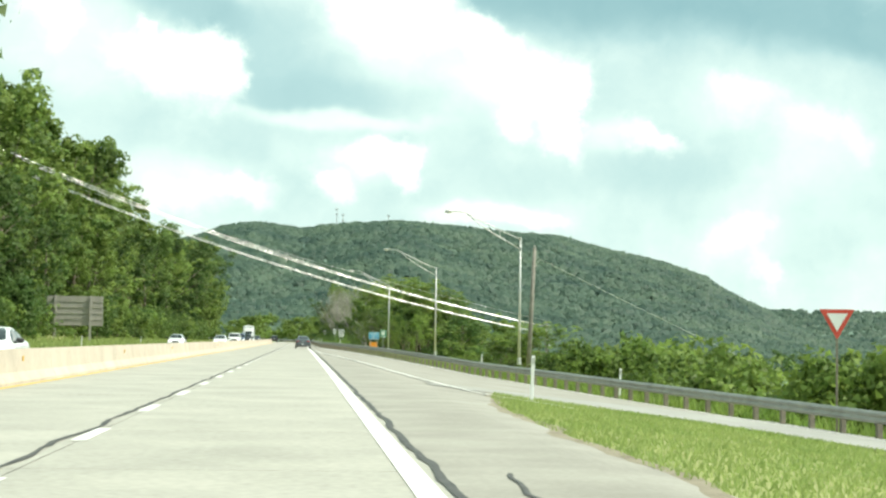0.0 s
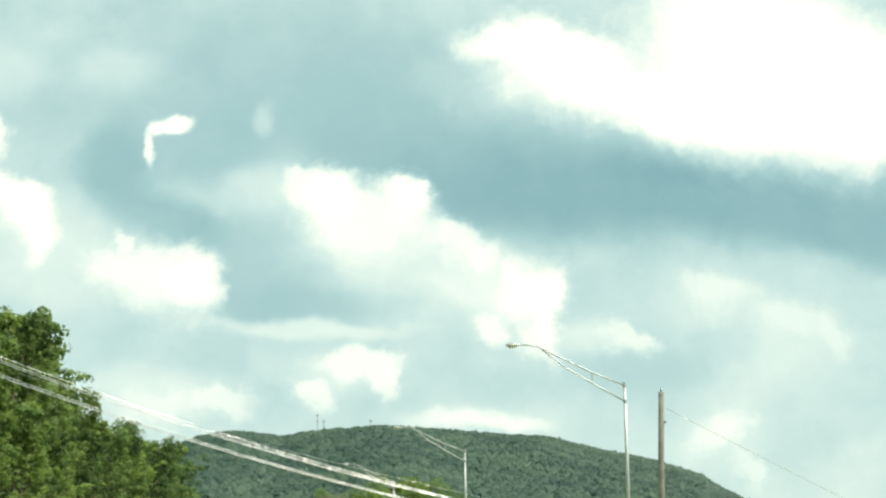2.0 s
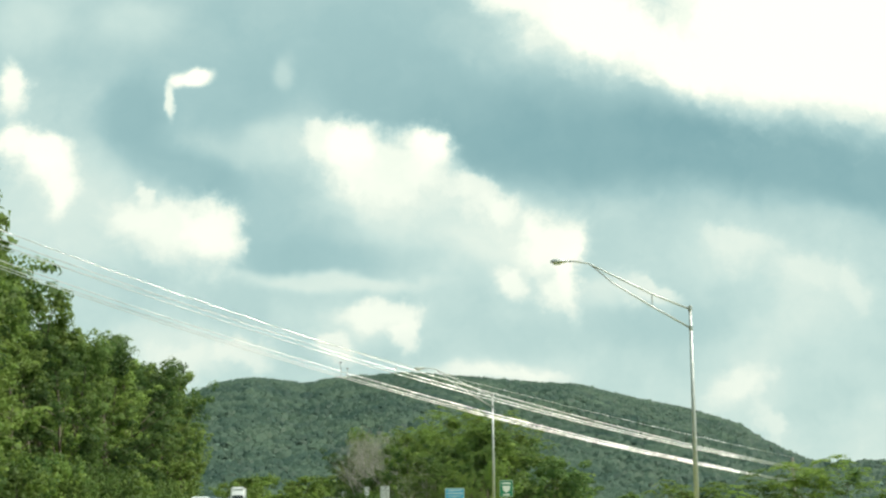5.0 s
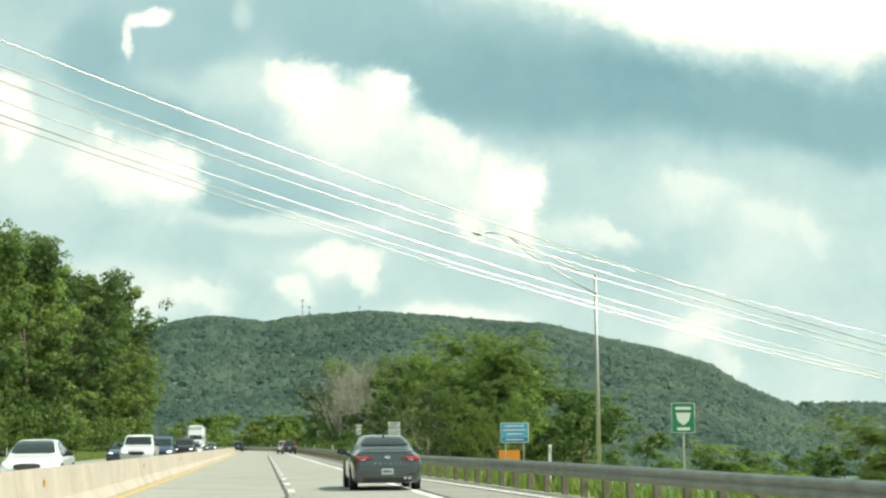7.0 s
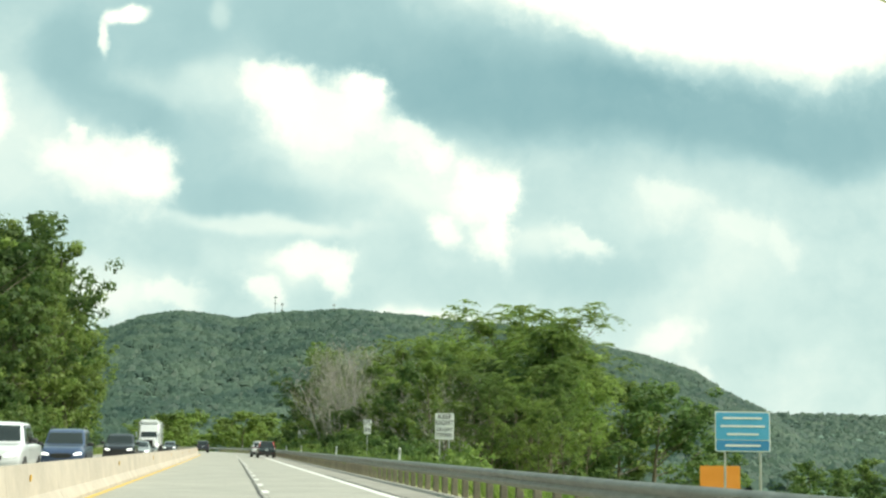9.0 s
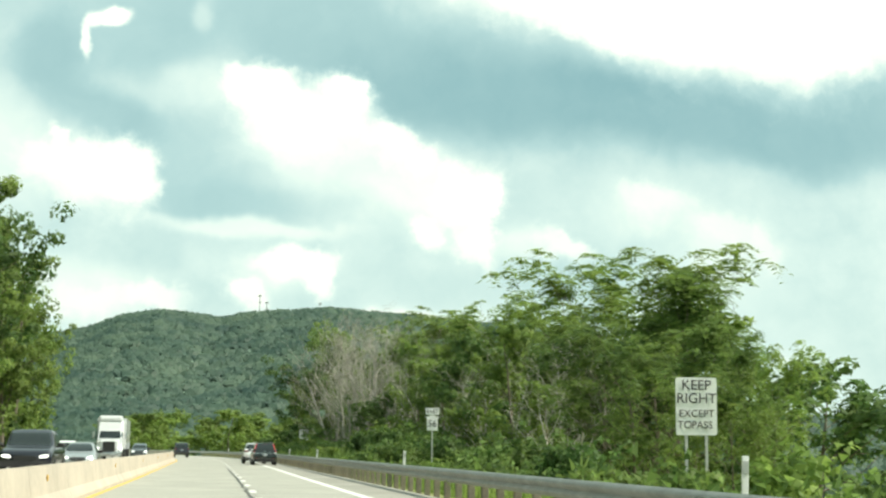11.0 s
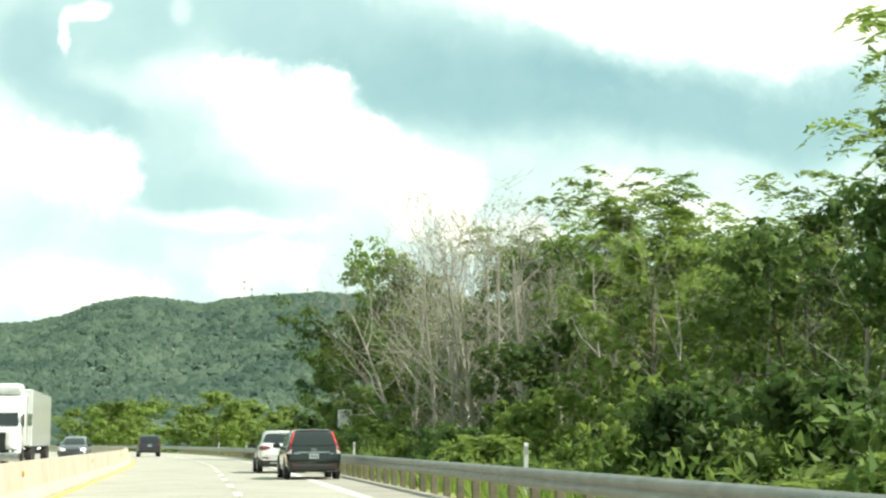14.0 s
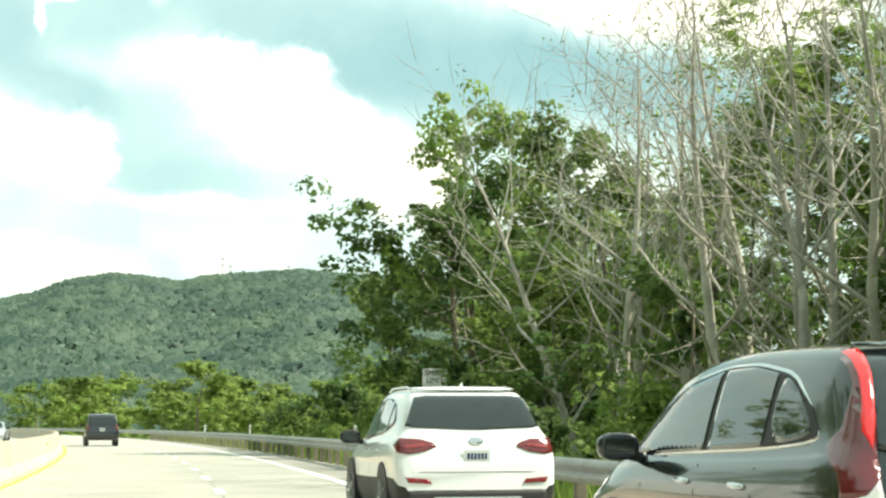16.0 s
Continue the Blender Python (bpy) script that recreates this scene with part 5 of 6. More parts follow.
def laid(car, tree, name, outline, facing, mat, label="", lift=0.006, cuts=3, parent=None):
    """A thin piece that lies on the shell: its outline is seen from the 'rear' or 'front' as (x, z), from the 'left' or 'right' as (y, z)."""
    ray = {"rear": Vector((0, 1, 0)), "front": Vector((0, -1, 0)), "left": Vector((1, 0, 0)), "right": Vector((-1, 0, 0))}[facing]
    far = -12.0
    bm = bmesh.new()
    vs = [bm.verts.new((a, 0, b)) for a, b in outline]
    bm.faces.new(vs)
    bmesh.ops.triangulate(bm, faces=bm.faces[:])
    for _ in range(cuts):
        bmesh.ops.subdivide_edges(bm, edges=[e for e in bm.edges if e.calc_length() > 0.045], cuts=1)
        bmesh.ops.triangulate(bm, faces=bm.faces[:])
    for v in bm.verts:
        a, b = v.co.x, v.co.z
        start = (Vector((a, 0, b)) if facing in ("rear", "front") else Vector((0, a, b))) + ray * far
        hit, normal, _, _ = tree.ray_cast(start, ray)
        if hit is None:
            hit, normal, _, _ = tree.find_nearest(start - ray * far)
        if normal.dot(ray) > 0:
            normal = -normal
        v.co = hit + normal * lift
    rim = [e for e in bm.edges if e.is_boundary]
    made = bmesh.ops.extrude_edge_only(bm, edges=rim)
    for g in made["geom"]:
        if isinstance(g, bmesh.types.BMVert):
            g.co += ray * (lift + 0.006)
    bmesh.ops.recalc_face_normals(bm, faces=bm.faces[:])
    me_ob = part(name, bm, mat, parent or car, label, True)
    return me_ob


def both(car, tree, name, outline, mat, label="", lift=0.006, cuts=3):
    """The same piece on the left and the right flank."""
    for facing in ("left", "right"):
        laid(car, tree, name, outline, facing, mat, label, lift, cuts)


def paired(car, tree, name, outline, mat, label="", lift=0.008, facing="rear", cuts=3):
    """A piece and its mirror image on the tail or the nose."""
    for side in (-1, 1):
        laid(car, tree, name, [(side * x, z) for x, z in outline], facing, mat, label, lift, cuts)


def inset(outline, d):
    """The outline drawn in towards its middle."""
    cx, cz = sum(p[0] for p in outline) / len(outline), sum(p[1] for p in outline) / len(outline)
    return [(x - d * (1 if x > cx + 0.02 else -1 if x < cx - 0.02 else 0), z - d * (1 if z > cz + 0.01 else -1 if z < cz - 0.01 else 0)) for x, z in outline]


def soft(outline, n=3, k=0.22):
    """The outline with its corners cut round."""
    for _ in range(n):
        out = []
        for (x0, z0), (x1, z1) in zip(outline, outline[1:] + outline[:1]):
            out += [(x0 + (x1 - x0) * k, z0 + (z1 - z0) * k), (x0 + (x1 - x0) * (1 - k), z0 + (z1 - z0) * (1 - k))]
        outline = out
    return outline


def wheels(car, half, y_rear, y_front, r):
    for side in (-1, 1):
        for y in (y_rear, y_front):
            x = side * (half - 0.1)
            part("wheel_arch", disc(side * (half - 0.06), y, r + 0.02, r + 0.055, 0.14, "x", 28), CLADDING, car, "dark wheel arch")
            w = part("wheel", disc(x, y, r, r * 0.6, 0.2, "x", 20), CLADDING, car)
            rings = [((x - 0.10, y, r), r * 0.9), ((x - 0.075, y, r), r), ((x + 0.075, y, r), r), ((x + 0.10, y, r), r * 0.9)]
            part("tyre", tube([p for p, _ in rings], [q for _, q in rings], 28), TYRE, w, "black rubber tyre", True)
            spokes = [disc(x + side * 0.1, y, r, r * 0.16, 0.03, "x", 12)]
            for k in range(5):
                a = 2 * math.pi * k / 5
                spokes.append(tube([(x + side * 0.102, y, r), (x + side * 0.102, y + math.cos(a) * r * 0.62, r + math.sin(a) * r * 0.62)], [0.035, 0.028], 6))
            part("rim", joined(*spokes), RIM, w, "five-spoke alloy rim")


def mirrors(car, x, y, z, paint):
    for side in (-1, 1):
        bm = bmesh.new()
        bmesh.ops.create_uvsphere(bm, u_segments=18, v_segments=12, radius=1.0)
        for v in bm.verts:
            c = v.co
            c.x = math.copysign(abs(c.x) ** 0.7, c.x) * 0.135
            c.z = math.copysign(abs(c.z) ** 0.7, c.z) * 0.085
            c.y = max(-0.35, c.y) * 0.12
            c += Vector((side * (x + 0.11), y, z))
        m = part("side_mirror", bm, paint, car, smooth=True)
        part("mirror_glass", box_bm(0.19, 0.006, 0.11, (side * (x + 0.11), y - 0.046, z), 0.003), CAR_GLASS, m, "dark mirror glass")
        part("mirror_arm", tube([(side * (x - 0.06), y + 0.06, z - 0.07), (side * (x + 0.05), y + 0.03, z - 0.05)], [0.035, 0.03], 8), CLADDING, m)


def licence_plate(car, x, y, z, w=0.305, h=0.152):
    p = part("licence_plate", box_bm(w, 0.012, h, (x, y, z), 0.004), PLATE, car, "pale licence plate")
    for k in range(6):
        part("plate_bar", box_bm(0.028, 0.004, 0.07, (x - 0.1 + 0.04 * k, y - 0.008, z), 0.002), PLATE_BAR, p)


def seams(car, tree, ys, z0, z1):
    for y in ys:
        both(car, tree, "door_seam", [(y - 0.004, z0), (y + 0.004, z0), (y + 0.004, z1), (y - 0.004, z1)], CLADDING, "", 0.002, 2)
    for y in ys[:-1]:
        both(car, tree, "door_handle", soft([(y + 0.1, z1 - 0.12), (y + 0.3, z1 - 0.115), (y + 0.3, z1 - 0.085), (y + 0.1, z1 - 0.09)], 1), CHROME, "slim door handle", 0.02, 1)


def nose(car, tree, half, z):
    paired(car, tree, "headlight", soft([(half * 0.55, z - 0.06), (half * 0.93, z - 0.03), (half * 0.97, z + 0.08), (half * 0.6, z + 0.05)], 1), HEADLIGHT, "lit clear headlight", 0.006, "front")
    laid(car, tree, "grille", soft([(-half * 0.48, z - 0.16), (half * 0.48, z - 0.16), (half * 0.52, z + 0.03), (-half * 0.52, z + 0.03)], 1), "front", CLADDING, "dark grille", 0.006)


def glaze(car, tree, panes, trim, rear, front, trim_mat=None):
    """Side windows with their trim, rear window and windshield."""
    both(car, tree, "window_trim", trim, trim_mat or CHROME, "bright window trim", 0.002, 4)
    both(car, tree, "window_surround", inset(trim, 0.016), CLADDING, "black window surround", 0.0045, 4)
    for p in panes:
        both(car, tree, "side_window", p, CAR_GLASS, "dark reflecting glass", 0.007, 4)
    laid(car, tree, "rear_window", rear, "rear", CAR_GLASS, "dark reflecting glass", 0.014, 4)
    laid(car, tree, "windshield", front, "front", CAR_GLASS, "dark reflecting glass", 0.004, 4)


def sedan(m, paint, label, lit=True):
    car = thing("sedan", m, label, "car")
    st = [(0.0, 0.70, 0.76, 0.70, 0.60, 0.30, 0.60, 0.62), (0.03, 0.76, 0.83, 0.76, 0.64, 0.24, 0.72, 0.75), (0.07, 0.80, 0.87, 0.80, 0.66, 0.22, 0.84, 0.91), (0.11, 0.825, 0.885, 0.82, 0.68, 0.21, 0.90, 1.03), (0.2, 0.85, 0.905, 0.85, 0.70, 0.20, 0.93, 1.052)] + [
          (0.55, 0.88, 0.925, 0.88, 0.70, 0.19, 0.955, 1.075), (0.75, 0.885, 0.93, 0.885, 0.66, 0.19, 0.96, 1.13), (1.0, 0.89, 0.932, 0.885, 0.60, 0.19, 0.965, 1.27), (1.3, 0.89, 0.932, 0.885, 0.585, 0.19, 0.965, 1.40), (1.6, 0.89, 0.932, 0.885, 0.585, 0.19, 0.96, 1.45), (2.1, 0.89, 0.932, 0.885, 0.59, 0.19, 0.955, 1.475)] + [
          (2.6, 0.89, 0.93, 0.885, 0.59, 0.19, 0.945, 1.455), (2.95, 0.89, 0.93, 0.88, 0.61, 0.19, 0.94, 1.37), (3.3, 0.885, 0.925, 0.875, 0.66, 0.19, 0.93, 1.19), (3.6, 0.88, 0.92, 0.86, 0.70, 0.20, 0.915, 1.0), (4.2, 0.86, 0.91, 0.82, 0.66, 0.20, 0.83, 0.90), (4.6, 0.82, 0.87, 0.76, 0.60, 0.22, 0.74, 0.78), (4.8, 0.74, 0.78, 0.66, 0.50, 0.28, 0.62, 0.65), (4.85, 0.66, 0.68, 0.58, 0.45, 0.33, 0.56, 0.58)]
    tree = car_body(car, st, paint)
    glaze(car, tree, ([(1.90, 0.985), (3.20, 0.965), (2.88, 1.21), (2.60, 1.335), (2.25, 1.365), (1.90, 1.355)], soft([(0.98, 1.0), (1.84, 0.985), (1.84, 1.352), (1.52, 1.31), (1.22, 1.20), (1.02, 1.08)], 2)),
          soft([(0.90, 0.985), (2.0, 0.965), (3.30, 0.945), (2.92, 1.235), (2.62, 1.365), (2.1, 1.39), (1.50, 1.335), (1.15, 1.20), (0.95, 1.08)], 2, 0.15),
          soft([(-0.64, 1.175), (0.64, 1.175), (0.56, 1.30), (0.48, 1.395), (-0.48, 1.395), (-0.56, 1.30)], 1, 0.1), soft([(-0.68, 1.02), (0.68, 1.02), (0.56, 1.36), (0.46, 1.42), (-0.46, 1.42), (-0.56, 1.36)], 1, 0.1))
    wheels(car, 0.93, 1.03, 3.83, 0.335)
    mirrors(car, 0.92, 3.0, 1.02, CLADDING)
    red = BRAKE_RED if lit else TAIL_RED
    paired(car, tree, "tail_light", [(0.33, 0.83), (0.52, 0.775), (0.70, 0.755), (0.845, 0.775), (0.868, 0.84), (0.835, 0.895), (0.62, 0.90), (0.46, 0.88)], TAIL_RED, "dark red tail light", 0.008)
    for a, b in ((0.50, 0.59), (0.60, 0.69), (0.71, 0.82)):
        paired(car, tree, "brake_light", [(a, 0.845), (b, 0.84), (b, 0.882), (a + 0.02, 0.88)], red, "lit brake light", 0.013, cuts=2)
    paired(car, tree, "reversing_light", [(0.56, 0.795), (0.66, 0.785), (0.70, 0.80), (0.70, 0.815), (0.58, 0.818)], TAIL_CLEAR, "clear reversing light", 0.012, cuts=2)
    laid(car, tree, "trunk_seam", [(-0.60, 0.605), (0.60, 0.605), (0.60, 0.613), (-0.60, 0.613)], "rear", CLADDING, "", 0.002)
    paired(car, tree, "trunk_seam", [(0.595, 0.61), (0.603, 0.61), (0.64, 0.76), (0.632, 0.76)], CLADDING, "", 0.002)
    laid(car, tree, "trunk_edge", [(-0.72, 0.985), (0.72, 0.985), (0.70, 1.005), (-0.70, 1.005)], "rear", paint, "", 0.014)
    part("rear_diffuser", box_bm(1.30, 0.16, 0.15, (0, 0.06, 0.295), 0.03), CLADDING, car, "black lower bumper trim")
    oval = [(0.088 * math.cos(2 * math.pi * k / 20), 0.865 + 0.045 * math.sin(2 * math.pi * k / 20)) for k in range(20)]
    laid(car, tree, "badge", oval, "rear", CHROME, "plain oval chrome badge", 0.012, 1)
    part("exhaust_pipe", joined(disc(0.46, 0.0, 0.33, 0.045, 0.14, "y", 14), disc(0.58, 0.0, 0.33, 0.045, 0.14, "y", 14)), CHROME, car, "twin chrome exhaust tips")
    licence_plate(car, 0, -0.008, 0.50)
    for k in range(6):
        x = -0.34 + 0.135 * k
        laid(car, tree, "chrome_letter_bar", [(x, 0.70), (x + 0.035, 0.70), (x + 0.035, 0.728), (x, 0.728)], "rear", CHROME, "", 0.006, 0)
    part("roof_fin", tube([(0, 1.40, 1.40), (0, 1.345, 1.46), (0, 1.325, 1.50)], [0.035, 0.022, 0.005], 8), CLADDING, car, "shark-fin antenna")
    paired(car, tree, "fog_reflector", [(0.58, 0.425), (0.74, 0.425), (0.74, 0.455), (0.58, 0.455)], TAIL_RED)
    seams(car, tree, (1.30, 1.87, 2.98), 0.35, 0.94)
    nose(car, tree, 0.78, 0.70)
    return car


def crossover(m, paint, label, style):
    """A family SUV; style 'tall' has upright lamps up its rear pillars, 'wide' has wedge lamps at its shoulders, 'boxy' a square back."""
    car = thing("suv", m, label, "car")
    if style == "tall":
        st = [(0.0, 0.72, 0.80, 0.72, 0.60, 0.36, 0.70, 0.74), (0.05, 0.80, 0.86, 0.80, 0.66, 0.28, 0.86, 0.93), (0.10, 0.83, 0.885, 0.83, 0.69, 0.26, 0.98, 1.06), (0.18, 0.845, 0.895, 0.85, 0.70, 0.25, 1.07, 1.22), (0.28, 0.85, 0.90, 0.86, 0.69, 0.25, 1.10, 1.38), (0.42, 0.86, 0.905, 0.865, 0.68, 0.24, 1.11, 1.53), (0.6, 0.865, 0.91, 0.868, 0.68, 0.24, 1.10, 1.61), (1.1, 0.87, 0.91, 0.87, 0.67, 0.23, 1.08, 1.645)] + [
              (1.8, 0.87, 0.91, 0.87, 0.665, 0.23, 1.06, 1.655), (2.3, 0.87, 0.91, 0.868, 0.66, 0.23, 1.05, 1.63), (2.8, 0.87, 0.905, 0.865, 0.66, 0.23, 1.04, 1.55), (3.25, 0.865, 0.90, 0.86, 0.68, 0.24, 1.03, 1.32), (3.6, 0.86, 0.90, 0.84, 0.70, 0.24, 1.01, 1.10), (3.95, 0.85, 0.89, 0.80, 0.66, 0.25, 0.93, 1.02), (4.3, 0.80, 0.84, 0.74, 0.58, 0.28, 0.82, 0.87), (4.48, 0.70, 0.74, 0.64, 0.48, 0.34, 0.66, 0.70), (4.53, 0.62, 0.66, 0.56, 0.42, 0.38, 0.58, 0.60)]
        wy, r, mx, my, mz, half = (0.92, 3.55), 0.345, 0.90, 3.08, 1.10, 0.91
        panes = (soft([(0.62, 1.17), (1.16, 1.125), (1.16, 1.485), (0.98, 1.44), (0.74, 1.29)], 2), [(1.22, 1.12), (2.00, 1.09), (2.00, 1.535), (1.60, 1.54), (1.22, 1.495)], [(2.06, 1.09), (3.34, 1.05), (3.02, 1.27), (2.62, 1.455), (2.06, 1.535)])
        trim = soft([(0.52, 1.15), (1.2, 1.10), (3.48, 1.03), (3.10, 1.29), (2.66, 1.49), (2.05, 1.565), (1.55, 1.565), (1.02, 1.50), (0.70, 1.32)], 2, 0.15)
        back, screen = soft([(-0.72, 1.10), (0.72, 1.10), (0.66, 1.38), (0.60, 1.54), (-0.60, 1.54), (-0.66, 1.38)], 1, 0.08), soft([(-0.70, 1.12), (0.70, 1.12), (0.58, 1.52), (-0.58, 1.52)], 1, 0.1)
    elif style == "wide":
        st = [(0.0, 0.74, 0.82, 0.74, 0.60, 0.40, 0.72, 0.76), (0.05, 0.82, 0.89, 0.82, 0.66, 0.30, 0.88, 0.95), (0.10, 0.86, 0.915, 0.86, 0.70, 0.27, 1.0, 1.06), (0.2, 0.875, 0.93, 0.88, 0.71, 0.26, 1.09, 1.20), (0.36, 0.885, 0.935, 0.89, 0.69, 0.25, 1.11, 1.40), (0.55, 0.89, 0.94, 0.893, 0.68, 0.25, 1.11, 1.57), (0.75, 0.89, 0.94, 0.895, 0.675, 0.25, 1.10, 1.635), (1.3, 0.89, 0.94, 0.895, 0.67, 0.24, 1.08, 1.67)] + [
              (1.9, 0.89, 0.94, 0.895, 0.67, 0.24, 1.05, 1.68), (2.5, 0.89, 0.94, 0.892, 0.665, 0.24, 1.03, 1.65), (2.85, 0.89, 0.935, 0.89, 0.67, 0.24, 1.02, 1.55), (3.25, 0.88, 0.93, 0.88, 0.69, 0.25, 1.01, 1.30), (3.55, 0.875, 0.925, 0.86, 0.71, 0.25, 1.0, 1.09), (4.1, 0.86, 0.91, 0.82, 0.67, 0.26, 0.93, 1.01), (4.45, 0.81, 0.86, 0.76, 0.6, 0.29, 0.82, 0.87), (4.64, 0.72, 0.76, 0.66, 0.5, 0.35, 0.66, 0.70), (4.69, 0.64, 0.68, 0.58, 0.44, 0.4, 0.58, 0.6)]
        wy, r, mx, my, mz, half = (0.96, 3.66), 0.365, 0.93, 3.02, 1.08, 0.94
        panes = (soft([(0.86, 1.26), (1.24, 1.17), (1.24, 1.47), (1.0, 1.40)], 1), [(1.30, 1.15), (2.10, 1.09), (2.10, 1.54), (1.70, 1.53), (1.30, 1.49)], [(2.16, 1.085), (3.28, 1.035), (3.0, 1.25), (2.68, 1.46), (2.16, 1.54)])
        trim = soft([(0.74, 1.25), (1.3, 1.12), (3.42, 1.015), (3.06, 1.28), (2.70, 1.50), (2.15, 1.57), (1.6, 1.56), (1.1, 1.48)], 2, 0.15)
        back, screen = soft([(-0.78, 1.20), (0.0, 1.17), (0.78, 1.20), (0.70, 1.38), (0.62, 1.56), (-0.62, 1.56), (-0.70, 1.38)], 1, 0.1), soft([(-0.70, 1.11), (0.70, 1.11), (0.58, 1.52), (-0.58, 1.52)], 1, 0.1)
    else:
        st = [(0.0, 0.80, 0.85, 0.80, 0.68, 0.40, 0.80, 0.84), (0.05, 0.85, 0.90, 0.86, 0.72, 0.36, 1.0, 1.06), (0.10, 0.87, 0.92, 0.88, 0.76, 0.35, 1.12, 1.36), (0.16, 0.88, 0.925, 0.89, 0.77, 0.35, 1.16, 1.62), (0.30, 0.88, 0.93, 0.89, 0.77, 0.34, 1.16, 1.80), (0.8, 0.88, 0.93, 0.89, 0.76, 0.34, 1.15, 1.86)] + [
              (2.2, 0.88, 0.93, 0.89, 0.75, 0.34, 1.13, 1.85), (2.5, 0.88, 0.93, 0.89, 0.75, 0.34, 1.13, 1.78), (3.0, 0.88, 0.93, 0.88, 0.78, 0.34, 1.12, 1.40), (3.25, 0.87, 0.92, 0.87, 0.8, 0.35, 1.11, 1.2), (4.1, 0.85, 0.9, 0.84, 0.74, 0.36, 1.02, 1.10), (4.45, 0.78, 0.82, 0.76, 0.6, 0.42, 0.86, 0.92), (4.5, 0.7, 0.74, 0.68, 0.5, 0.46, 0.76, 0.8)]
        wy, r, mx, my, mz, half = (0.95, 3.6), 0.37, 0.92, 2.8, 1.2, 0.93
        panes = ([(0.40, 1.22), (1.08, 1.2), (1.08, 1.68), (0.46, 1.68)], [(1.16, 1.2), (1.94, 1.19), (1.94, 1.68), (1.16, 1.68)], [(2.02, 1.19), (2.90, 1.16), (2.66, 1.45), (2.44, 1.66), (2.02, 1.68)])
        trim = [(0.34, 1.19), (2.98, 1.13), (2.5, 1.70), (0.40, 1.72)]
        back, screen = [(-0.70, 1.22), (0.70, 1.22), (0.68, 1.66), (-0.68, 1.66)], [(-0.74, 1.22), (0.74, 1.22), (0.66, 1.68), (-0.66, 1.68)]
    tree = car_body(car, st, paint, CLADDING if style == "wide" else None)
    glaze(car, tree, panes, trim, back, screen, CHROME if style != "boxy" else CLADDING)
    wheels(car, half, wy[0], wy[1], r)
    mirrors(car, mx, my, mz, NAVY_PAINT if style == "tall" else CLADDING)
    if style == "tall":
        paired(car, tree, "tail_light", [(0.585, 1.595), (0.66, 1.585), (0.70, 1.42), (0.78, 1.22), (0.862, 1.06), (0.884, 0.90), (0.74, 0.93), (0.73, 1.10), (0.675, 1.30), (0.62, 1.46)], TAIL_RED, "upright red tail light along the pillar", 0.012, cuts=4)
        paired(car, tree, "brake_light", [(0.60, 1.58), (0.645, 1.57), (0.685, 1.40), (0.745, 1.20), (0.735, 1.12), (0.685, 1.28), (0.63, 1.46)], BRAKE_RED, "bright red upper lamp", 0.018, cuts=4)
        paired(car, tree, "reversing_light", [(0.735, 0.835), (0.875, 0.83), (0.884, 0.895), (0.80, 0.925), (0.74, 0.99)], TAIL_CLEAR, "clear lower lamp", 0.013)
        laid(car, tree, "chrome_strip", [(-0.53, 0.872), (0.53, 0.872), (0.53, 0.898), (-0.53, 0.898)], "rear", CHROME, "bright chrome strip", 0.014)
        for q in ([(-0.062, 0.92), (-0.045, 0.92), (-0.05, 1.02), (-0.072, 1.02)], [(0.045, 0.92), (0.062, 0.92), (0.072, 1.02), (0.05, 1.02)], [(-0.045, 0.96), (0.045, 0.96), (0.045, 0.978), (-0.045, 0.978)]):
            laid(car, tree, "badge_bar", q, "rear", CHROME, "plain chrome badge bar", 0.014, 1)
        laid(car, tree, "rear_spoiler", soft([(-0.60, 1.575), (0.60, 1.575), (0.55, 1.612), (-0.55, 1.612)], 1), "rear", paint, "", 0.03)
        laid(car, tree, "high_brake_light", [(-0.2, 1.555), (0.2, 1.555), (0.2, 1.572), (-0.2, 1.572)], "rear", TAIL_RED, "", 0.012)
        part("wiper", tube([(0.02, 0.14, 1.10), (0.25, 0.165, 1.13)], [0.014, 0.008], 6), CLADDING, car)
        laid(car, tree, "lettering_bar", [(-0.68, 0.85), (-0.45, 0.85), (-0.45, 0.88), (-0.68, 0.88)], "rear", CHROME, "chrome lettering as a bar", 0.007)
        laid(car, tree, "lettering_bar", [(0.52, 0.83), (0.68, 0.83), (0.68, 0.855), (0.52, 0.855)], "rear", CHROME, "chrome lettering as a bar", 0.007)
        paired(car, tree, "bumper_reflector", [(0.55, 0.47), (0.75, 0.47), (0.75, 0.52), (0.55, 0.52)], TAIL_RED)
        part("rear_bumper", box_bm(1.5, 0.16, 0.22, (0, 0.06, 0.40), 0.05), CLADDING, car, "dark lower bumper")
        licence_plate(car, 0.0, 0.0, 0.76)
        part("roof_fin", tube([(0, 0.92, 1.63), (0, 0.88, 1.68), (0, 0.86, 1.71)], [0.035, 0.02, 0.006], 8), CLADDING, car, "short antenna fin")
    elif style == "wide":
        paired(car, tree, "tail_light", [(0.46, 0.985), (0.60, 0.93), (0.78, 0.90), (0.895, 0.92), (0.912, 1.0), (0.86, 1.08), (0.64, 1.07), (0.50, 1.03)], TAIL_RED, "dark red wedge-shaped tail light", 0.012, cuts=4)
        paired(car, tree, "brake_light", [(0.56, 0.99), (0.72, 0.96), (0.84, 0.965), (0.84, 0.995), (0.62, 1.02)], DIM_RED, "red lamp strip", 0.016)
